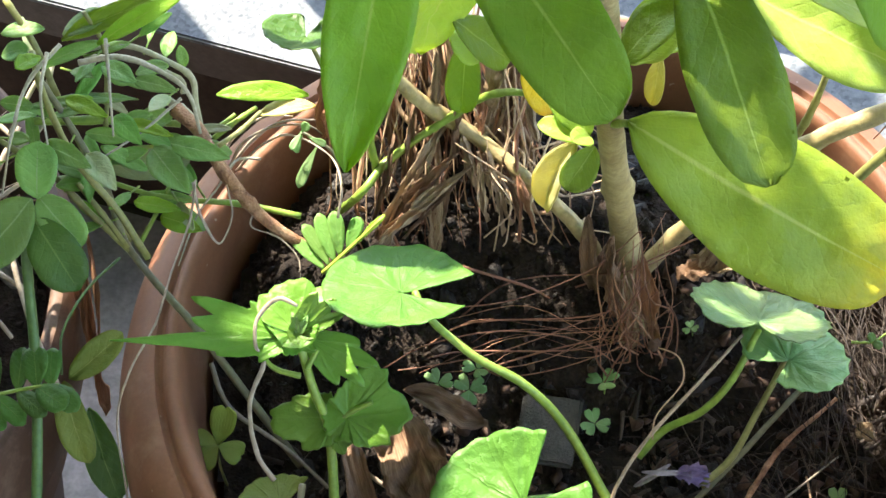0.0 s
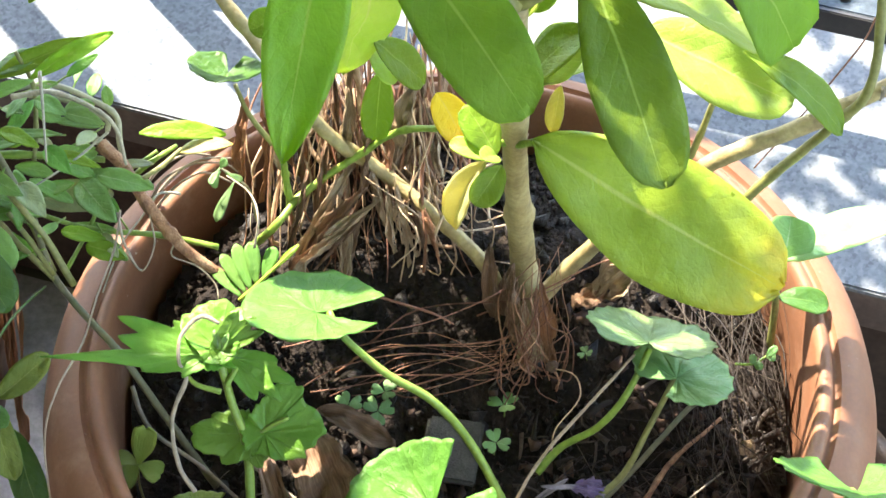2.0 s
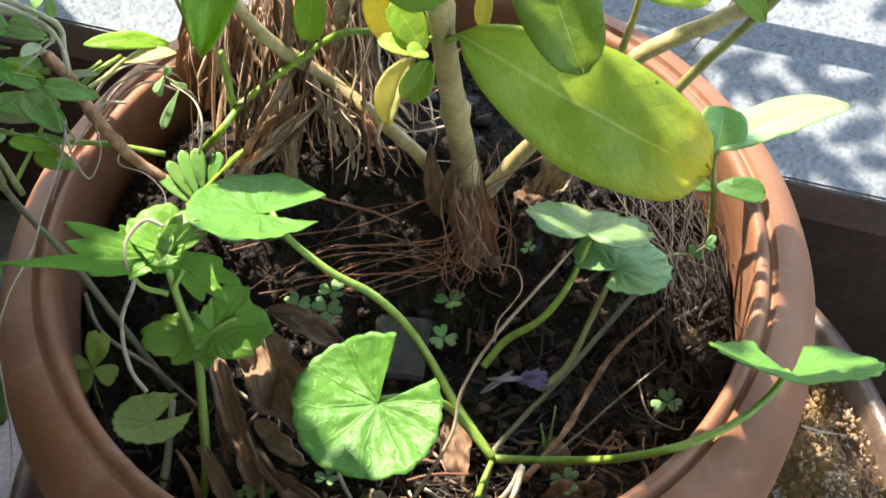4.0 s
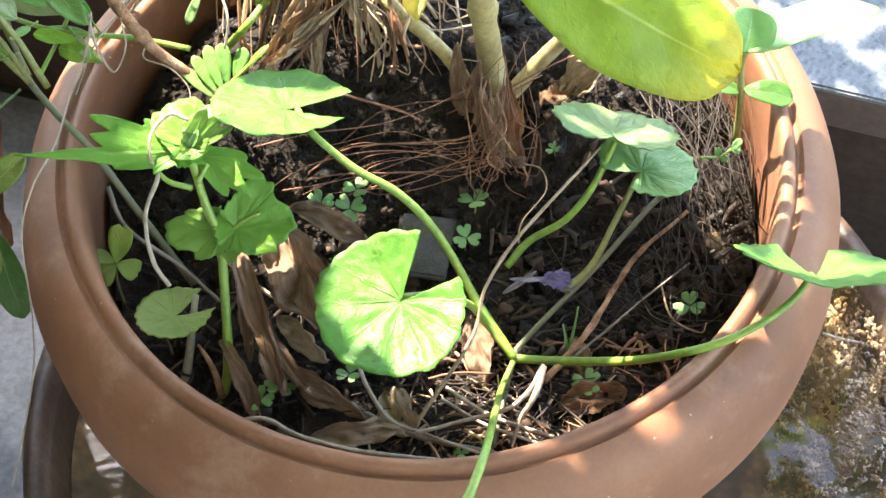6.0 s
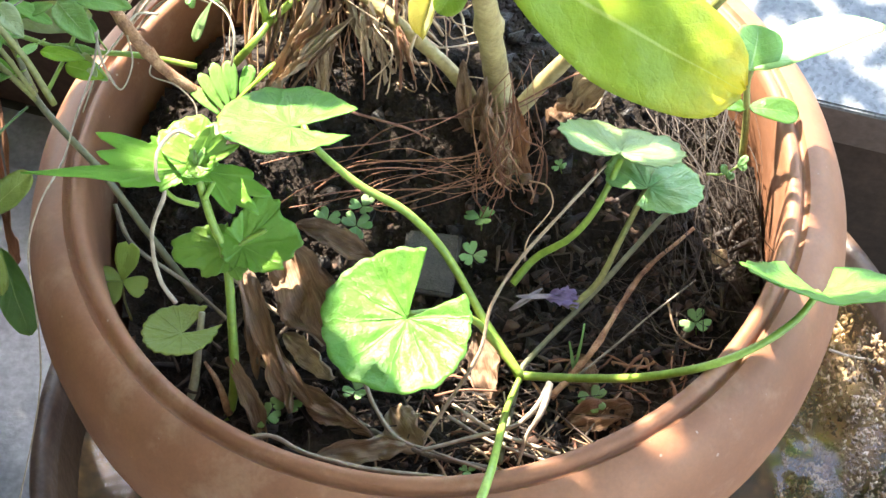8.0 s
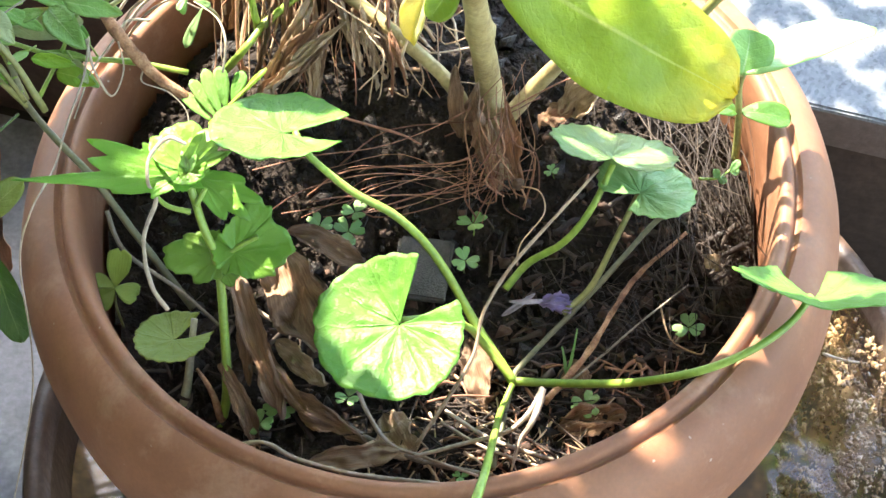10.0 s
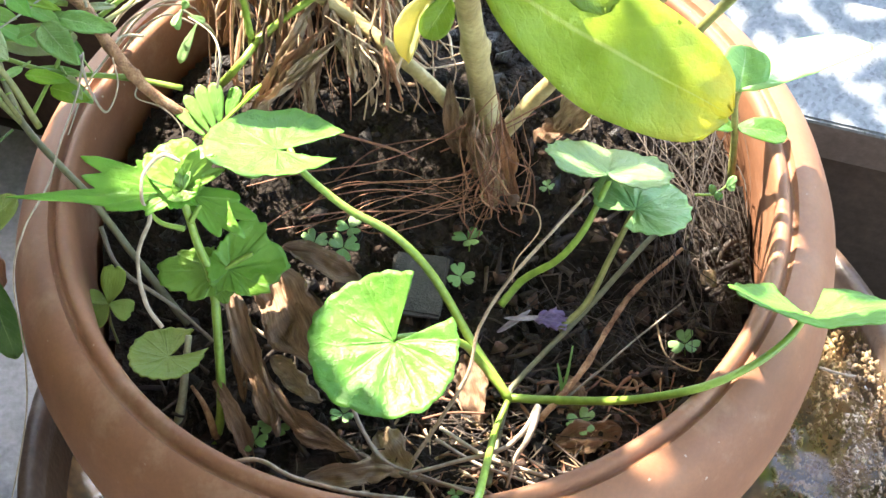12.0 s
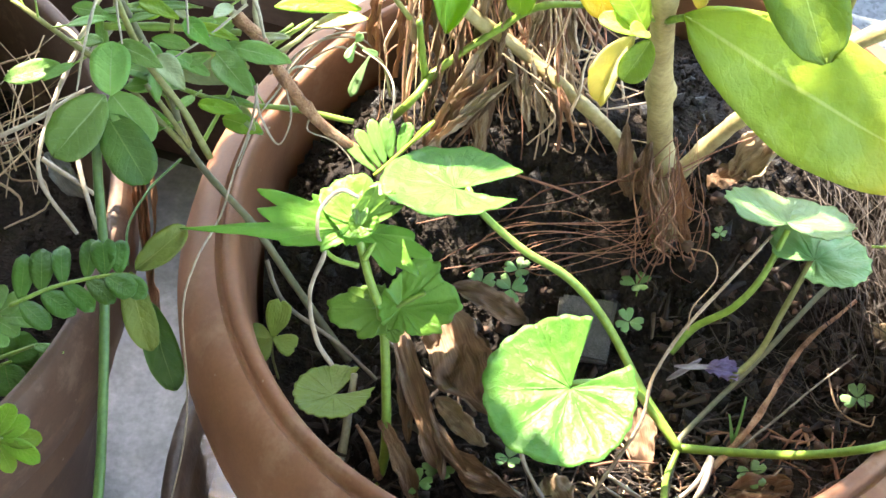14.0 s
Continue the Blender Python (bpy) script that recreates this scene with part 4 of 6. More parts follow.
def pennywort():
    plant = thing("pennywort", (0.032, -0.068, 0.245), "creeping weed with scalloped kidney-shaped green leaves", "weed")
    stalks = [
        ([(0.031, -0.076, 0.258), (0.018, -0.055, 0.266), (0.003, -0.037, 0.290), (-0.012, -0.031, 0.312), (-0.029, -0.027, 0.325), (-0.045, -0.018, 0.337), (-0.051, -0.008, 0.341)], 0.0021, 0.0013, STEM),
        ([(0.032, -0.077, 0.258), (0.021, -0.066, 0.268), (0.013, -0.066, 0.285), (-0.000, -0.071, 0.300), (-0.013, -0.075, 0.306)], 0.0018, 0.0012, STEM),
        ([(0.030, -0.037, 0.267), (0.040, -0.030, 0.275), (0.054, -0.029, 0.287), (0.065, -0.023, 0.300), (0.075, -0.009, 0.312)], 0.0017, 0.0013, STEM),
        ([(0.053, -0.049, 0.265), (0.065, -0.040, 0.270), (0.075, -0.027, 0.282), (0.086, -0.014, 0.300)], 0.0015, 0.0012, OLIVE_STEM),
        ([(0.031, -0.076, 0.258), (0.051, -0.080, 0.261), (0.077, -0.093, 0.281), (0.100, -0.103, 0.304), (0.119, -0.100, 0.312), (0.135, -0.090, 0.314), (0.145, -0.079, 0.316)], 0.0019, 0.0014, STEM),
        ([(0.006, -0.174, 0.312), (0.012, -0.160, 0.313), (0.016, -0.148, 0.311), (0.020, -0.125, 0.292), (0.025, -0.093, 0.262), (0.031, -0.077, 0.258)], 0.002, 0.0012, STEM),
    ]
    made = [part("stalk", one_tube(p[0], p[1], p[2], 8, 6, 0.06), p[3], plant) for p in stalks]
    made[5] = part("stalk", one_tube([(-0.105, -0.080, 0.245), (-0.101, -0.066, 0.258), (-0.097, -0.051, 0.276)], 0.0022, 0.0014, 7, 5, 0.2), PALE_STEM, plant)
    part("runner", one_tube([(0.097, -0.014, 0.282), (0.091, -0.017, 0.278), (0.066, -0.040, 0.267), (0.036, -0.068, 0.259), (0.031, -0.076, 0.257), (0.024, -0.101, 0.254), (0.021, -0.114, 0.254)], 0.0012, 0.0011, 8, 7, 0.2), GREY_OLIVE, plant, "pale runner stem")
    rounds = [
        # centre, face, notch way, radius, gap, cup, stretch, fold, lift, ear, bias, scallop, puff, roll
        ((-0.056, -0.009, 0.342), (0.02, 0.40, 0.9), (1, -0.16, 0), 0.0290, 0.34, 0.10, 1.05, 0.0, 0.0, -0.10, 0.08, 0.02, 0.016, 0.0, ROUND),
        ((-0.013, -0.078, 0.307), (-0.06, -0.14, 0.98), (0.72, 0.62, 0.1), 0.0336, 0.42, 0.10, 1.05, 0.0, 0.34, 0.0, 0.16, 0.034, 0.036, 0.0, ROUND),
        ((0.0745, -0.0085, 0.3155), (0.22, 0.50, 0.83), (-0.25, -1, 0), 0.0250, 0.5, 0.05, 1.15, 0.12, 0.0, 0.02, 0.10, -0.05, 0.025, 0.0, ROUND_PALE),
        ((0.0855, -0.0180, 0.3040), (0.16, 0.26, 0.95), (-0.85, -0.7, 0), 0.0230, 0.42, 0.05, 1.05, 0.08, 0.0, 0.0, 0.15, -0.05, 0.025, 0.0, ROUND_PALE),
        ((0.146, -0.080, 0.317), (0.16, 0.66, 0.72), (0.05, 1, 0), 0.031, 0.36, 0.12, 1.22, 0.1, 0.0, 0.0, 0.12, 0.04, 0.02, 0.0, ROUND),
        ((-0.105, -0.060, 0.275), (-0.05, 0.3, 0.95), (1, 0.55, 0), 0.0158, 0.4, 0.15, 1.1, 0.0, 0.0, -0.15, 0.06, 0.05, 0.006, 0.0, ROUND_YEL),
    ]
    for i, (c, up, notch, r, gap, cup, st, fold, lift, ear, bias, scallop, puff, roll, mat) in enumerate(rounds):
        part("leaf", round_blade(c, up, notch, r, gap, cup, 9, scallop, st, 0.0, fold, i + 1, lift=lift, ear=ear, bias=bias, puff=puff, roll=roll), mat, made[i])


def lobed_weed():
    plant = thing("lobed_weed", (-0.088, -0.084, 0.248), "young weed with deeply lobed light green leaves", "weed")
    part("stem", one_tube([(-0.089, -0.085, 0.246), (-0.085, -0.076, 0.260), (-0.084, -0.057, 0.285), (-0.085, -0.041, 0.302), (-0.089, -0.034, 0.315), (-0.094, -0.021, 0.335)], 0.0021, 0.0016, 8, 6, 0.08, (0.6,)), STEM, plant)
    part("shoot", one_tube([(-0.088, -0.084, 0.250), (-0.091, -0.077, 0.262), (-0.096, -0.071, 0.270)], 0.0019, 0.0007, 7, 5, 0.2), BARK_BROWN, plant, "broken brown shoot")
    for pts in ([(-0.093, -0.033, 0.325), (-0.102, -0.031, 0.327), (-0.107, -0.027, 0.330)], [(-0.091, -0.031, 0.326), (-0.087, -0.024, 0.328)], [(-0.085, -0.041, 0.302), (-0.075, -0.038, 0.308), (-0.068, -0.037, 0.312)]):
        part("stalk", one_tube(pts, 0.0012, 0.0009, 6, 4), STEM, plant)
    L = [
        # stalk end, face, fingers
        ((-0.0965, -0.0242, 0.337), (0.0, -0.05, 1), [((-0.163, -0.0283, 0.344), 0.0042, 1.25), ((-0.133, -0.0189, 0.345), 0.0062, 1.5), ((-0.130, -0.0123, 0.347), 0.0055, 1.6), ((-0.110, -0.0133, 0.345), 0.005, 2.0), ((-0.123, -0.0292, 0.334), 0.0045, 2.0), ((-0.108, -0.0315, 0.332), 0.0045, 2.0), ((-0.087, -0.0285, 0.334), 0.003, 1.6)], 0.22, 0.16),
        ((-0.0935, -0.0225, 0.339), (0.0, 0.05, 1), [((-0.107, -0.0112, 0.343), 0.0075, 2.4), ((-0.100, -0.0053, 0.346), 0.009, 2.4), ((-0.090, -0.0041, 0.346), 0.009, 2.2), ((-0.084, -0.0068, 0.343), 0.0065, 2.0)], 0.45, 0.06),
        ((-0.0925, -0.0240, 0.340), (0.25, -0.3, 0.9), [((-0.0741, -0.0179, 0.344), 0.0036, 1.4), ((-0.0781, -0.0155, 0.350), 0.004, 1.6), ((-0.0856, -0.0145, 0.352), 0.0045, 1.8), ((-0.086, -0.0255, 0.339), 0.003, 1.8)], 0.3, 0.12),
        ((-0.0893, -0.0200, 0.329), (0.2, -0.25, 0.95), [((-0.0709, -0.0216, 0.329), 0.0042, 1.9), ((-0.0645, -0.0287, 0.324), 0.0044, 2.0), ((-0.0702, -0.0343, 0.320), 0.0038, 2.0), ((-0.0799, -0.0338, 0.320), 0.0044, 2.0)], 0.25, 0.06),
        ((-0.0825, -0.0385, 0.304), (-0.05, -0.25, 1), [((-0.1068, -0.0390, 0.304), 0.0105, 2.2), ((-0.0968, -0.0335, 0.307), 0.0075, 1.9), ((-0.0950, -0.0483, 0.297), 0.0075, 1.7), ((-0.0865, -0.0463, 0.299), 0.006, 2.0)], 0.45, 0.16),
        ((-0.0775, -0.0400, 0.306), (0.1, -0.35, 1), [((-0.0627, -0.0262, 0.321), 0.009, 2.6), ((-0.0535, -0.0376, 0.308), 0.0125, 2.0), ((-0.0618, -0.0467, 0.301), 0.009, 1.9), ((-0.0727, -0.0450, 0.300), 0.007, 2.2)], 0.5, 0.14),
        ((-0.0830, -0.0440, 0.301), (0, -0.4, 1), [((-0.0765, -0.0470, 0.299), 0.004, 2.2), ((-0.0790, -0.0500, 0.297), 0.0035, 2.2)], 0.4, 0.05),
    ]
    for i, (at, face, fingers, core, teeth) in enumerate(L):
        part("leaf", lobed_blade(at, face, fingers, core, teeth, 0.0, i + 30), LOBED, plant)
    # the curled young bud over the stem
    for tip, w in (((-0.0890, -0.0200, 0.3450), 0.0035), ((-0.0945, -0.0185, 0.3455), 0.0035)):
        part("bud", blade((-0.0925, -0.0240, 0.339), tip, w, FACE, 0.3, 0.5, (0.6, 0.6), wave=0.05, nu=10, nv=6, seed=int(w * 9e4)), MINT, plant)


def feather_leaf(name, line, side, length, width, count, mat, label, stem_mat=STEM, up=(0, -0.2, 1)):
    """A leaf of many small leaflets in pairs along a thin rib."""
    plant = thing(name, line[0], label, "weed")
    pts = curve(line, 8)
    rib = part("rib", one_tube(line, 0.0009, 0.0006, 6, 5), stem_mat, plant)
    for i in range(count):
        s = (i + 0.6) / count
        q = pts[int(s * (len(pts) - 1))]
        d = (pts[-1] - pts[0]).normalized()
        n = Vector(up).normalized()
        for sg in (-1, 1):
            if side and sg != side:
                continue
            o = (n.cross(d) * sg + d * ((0.15 if sg > 0 else 0.8) + 0.12 * math.sin(i * 2.3 + sg)) + n * 0.1 * math.cos(i * 1.7)).normalized()
            part("leaflet", blade(q, q + o * length * (1 - 0.25 * s), width * (0.9 + 0.15 * math.sin(i * 1.9)), up, 0.08, 0.1, (0.62, 0.38), wave=0.03, nu=8, nv=4, seed=i), mat, rib)
    return plant


def leaf_fan(name, label, rib, leaflets, mat, face):
    """A short rib with leaflets spread from it."""
    p = thing(name, rib[0], label, "weed")
    stem = part("rib", one_tube(rib, 0.001, 0.0006, 6, 4), STEM, p)
    for k, (base, tip, w) in enumerate(leaflets):
        part("leaflet", blade(base, tip, w, face, 0.08, 0.14, (0.6, 0.42), wave=0.03, nu=14, nv=6, seed=k + 7), mat, stem)


def clover():
    """A clover plant of three heart-shaped leaflets on a thin stalk, at the origin."""
    c = thing("clover", (0, 0, 0), "tiny three-leaved clover seedling on the soil", "clover", "clover seedlings")
    stalk = part("stalk", one_tube([(0, 0.001, -0.010), (0.0006, 0.0006, -0.004), (0, 0, 0)], 0.0004, 0.0003, 5, 3), STEM, c)
    for k in range(3):
        a = math.tau * k / 3 + 0.4
        d = Vector((math.cos(a), math.sin(a), 0.22))
        part("leaflet", blade(d * 0.0004, d * 0.0066, 0.0072, (0, 0, 1), 0.05, 0.1, (0.72, 0.24), nu=10, nv=8, thick=0.0002, seed=k, notch=0.28), CLOVER, stalk)
    return c


def clovers():
    first = clover()
    spots = [((0.018, -0.004, 0.268), 1.0, 20), ((0.014, -0.022, 0.267), 0.9, 200), ((0.105, -0.053, 0.256), 1.0, 60), ((0.060, -0.088, 0.256), 0.95, 150), ((-0.031, -0.004, 0.280), 0.85, 30),
             ((-0.046, -0.009, 0.278), 0.9, 100), ((-0.034, -0.011, 0.276), 1.0, 240), ((-0.064, -0.083, 0.256), 1.0, 300), ((-0.072, -0.089, 0.255), 0.9, 80),
             ((-0.036, -0.079, 0.256), 0.8, 45), ((0.008, -0.119, 0.258), 0.5, 0), ((0.052, 0.009, 0.285), 0.5, 70)]
    first.matrix_basis = pose(*spots[0][0], -18, 4, spots[0][2]) @ Matrix.Scale(spots[0][1], 4)
    for p, s, a in spots[1:]:
        o = copy_thing(first, pose(*p, -20 + a % 17, a % 11 - 5, a))
        o.scale = (s, s, s)


def sorrel():
    """A taller seedling with four spoon-shaped leaflets, one upright."""
    p = thing("sorrel", (-0.131, -0.036, 0.256), "yellow-green seedling with four rounded leaflets beside the pot wall", "seedling")
    stem = part("stem", one_tube([(-0.130, -0.037, 0.250), (-0.1315, -0.034, 0.262), (-0.131, -0.031, 0.272)], 0.0006, 0.0005, 5, 5), OLIVE_STEM, p)
    for k, (tip, w, face) in enumerate((((-0.1265, -0.0225, 0.287), 0.0105, (-0.1, -0.85, 0.4)), ((-0.1405, -0.0270, 0.273), 0.0070, (0, -0.1, 1)), ((-0.1385, -0.0375, 0.268), 0.0105, (0, -0.2, 1)), ((-0.1215, -0.0350, 0.270), 0.0100, (0.1, -0.1, 1)))):
        part("leaflet", blade((-0.131, -0.031, 0.272), tip, w, face, 0.08, 0.15, (0.85, 0.28), wave=0.03, nu=12, nv=8, seed=k, notch=0.08), ROUND_YEL, stem)


def stick(name, pts, r0, r1, mat, label, category="twig", rough=0.25, per=6, nodes_at=(), seg=7, flat=1.0):
    ob = part(name, one_tube(pts, r0, r1, seg, per, rough, nodes_at, flat), mat)
    return tagged(ob, label, category)


def straws(name, label, count, low, high, r, mat, seed, bow=0.012, tangle=0.004):
    """Many dry strands, each from a spot in the box low to one in the box high."""
    rnd = random.Random(seed)
    bm = bmesh.new()
    for _ in range(count):
        a = Vector([rnd.uniform(p, q) for p, q in zip(*low)])
        b = Vector([rnd.uniform(p, q) for p, q in zip(*high)])
        pts = [a]
        for s in (0.3, 0.65):
            pts.append(a.lerp(b, s) + Vector((rnd.uniform(-bow, bow), rnd.uniform(-bow, bow), rnd.uniform(-tangle, tangle))))
        pts.append(b)
        k = r * rnd.choice((0.5, 0.7, 1.0, 1.5))
        tube(bm, pts, k, k * 0.6, 5, 4, 0.4)
    ob = part(name, bm, mat)
    return tagged(ob, label, "dry roots", kind="stuff")


def shreds(name, label, count, patch, lengths, r, mat, seed):
    """Short flat splinters strewn over a patch of the soil: its middle and half sizes."""
    rnd = random.Random(seed)
    bm = bmesh.new()
    x0, y0, hx, hy = patch
    for _ in range(count):
        x, y = x0 + hx * rnd.uniform(-1, 1), y0 + hy * rnd.uniform(-1, 1)
        if math.hypot(x, y) > 0.131:
            continue
        a, half = rnd.uniform(0, math.tau), rnd.uniform(*lengths) / 2
        d = Vector((math.cos(a), math.sin(a), rnd.uniform(-0.25, 0.25))) * half
        c = Vector((x, y, soil_height(x, y) + rnd.uniform(0.001, 0.005)))
        k = r * rnd.choice((0.4, 0.6, 0.8, 1.0, 1.5))
        tube(bm, [c - d, c + Vector((rnd.uniform(-1, 1), rnd.uniform(-1, 1), rnd.uniform(0, 1))) * half * 0.22, c + d], k, k * 0.5, 5, 3, 0.6, (), 0.45)
    return tagged(part(name, bm, mat), label, "bark litter", kind="stuff")


def hanging_roots(count, seed):
    """Dry strands that hang side by side from the old stump's top down to the soil."""
    rnd = random.Random(seed)
    for name, mat, label, n, r in (("dry_roots", ROOT, "red-brown dry roots hanging over the soil mound", count // 2, 0.00045), ("dry_roots", STRAW, "tan dry roots hanging over the soil mound", count // 2, 0.0006)):
        bm = bmesh.new()
        for _ in range(n):
            u = rnd.random()
            top = Vector((-0.075 + 0.07 * u + rnd.uniform(-0.012, 0.012), 0.106 + rnd.uniform(-0.012, 0.014), 0.378 + rnd.uniform(-0.04, 0.012)))
            foot = Vector((top.x * 1.05 + 0.004 + rnd.uniform(-0.024, 0.026), 0.066 + rnd.uniform(-0.03, 0.03), 0.297 + rnd.uniform(-0.004, 0.006)))
            pts = [top] + [top.lerp(foot, s) + Vector((rnd.uniform(-0.006, 0.006), rnd.uniform(-0.009, 0.001), rnd.uniform(-0.004, 0.004))) for s in (0.3, 0.6, 0.85)] + [foot]
            k = r * rnd.choice((0.4, 0.6, 0.8, 1.0, 2.2))
            tube(bm, pts, k, k * 0.7, 5, 4, 0.5)
        tagged(part(name, bm, mat), label, "dry roots", kind="stuff")
    strips = []
    for k in range(18):
        x = rnd.uniform(-0.085, 0.0)
        top = Vector((x, 0.098 + rnd.uniform(-0.008, 0.006), rnd.uniform(0.335, 0.385)))
        foot = Vector((x + rnd.uniform(-0.012, 0.016), 0.082 + rnd.uniform(-0.018, 0.008), rnd.uniform(0.298, 0.33)))
        strips.append((top, foot, rnd.uniform(0.003, 0.0075), (TAN_LEAF, DRY_LEAF, RUST)[k % 3], (rnd.uniform(-0.5, 0.5), -0.7, 0.4), rnd.uniform(-0.05, 0.12), rnd.uniform(0.5, 1.0)))
    dry_blades(strips, "curled dry leaf sheath hanging among the roots")
    bm = soil_sheet(-0.04, 0.1, lambda x, y: 0.262 + 0.075 * max(0.0, 1 - (math.hypot(x, y * 1.3) / 0.048) ** 2), 0.046, 0.0035)
    tagged(part("root_stump", bm, SOIL), "dark old root clump under dry roots", "root clump")


def dry_blades(spots, label="brown curled dry leaf lying on the soil"):
    for i, (b, t, w, mat, face, sag, fold) in enumerate(spots):
        ob = part("dry_leaf", blade(b, t, w, face, sag, fold, (0.6, 0.6), wave=0.1, nu=30, nv=12, seed=i + 60, twist=0.5 + 0.4 * math.sin(i * 2.3), crumple=0.55), mat)
        tagged(ob, label, "dry leaf")


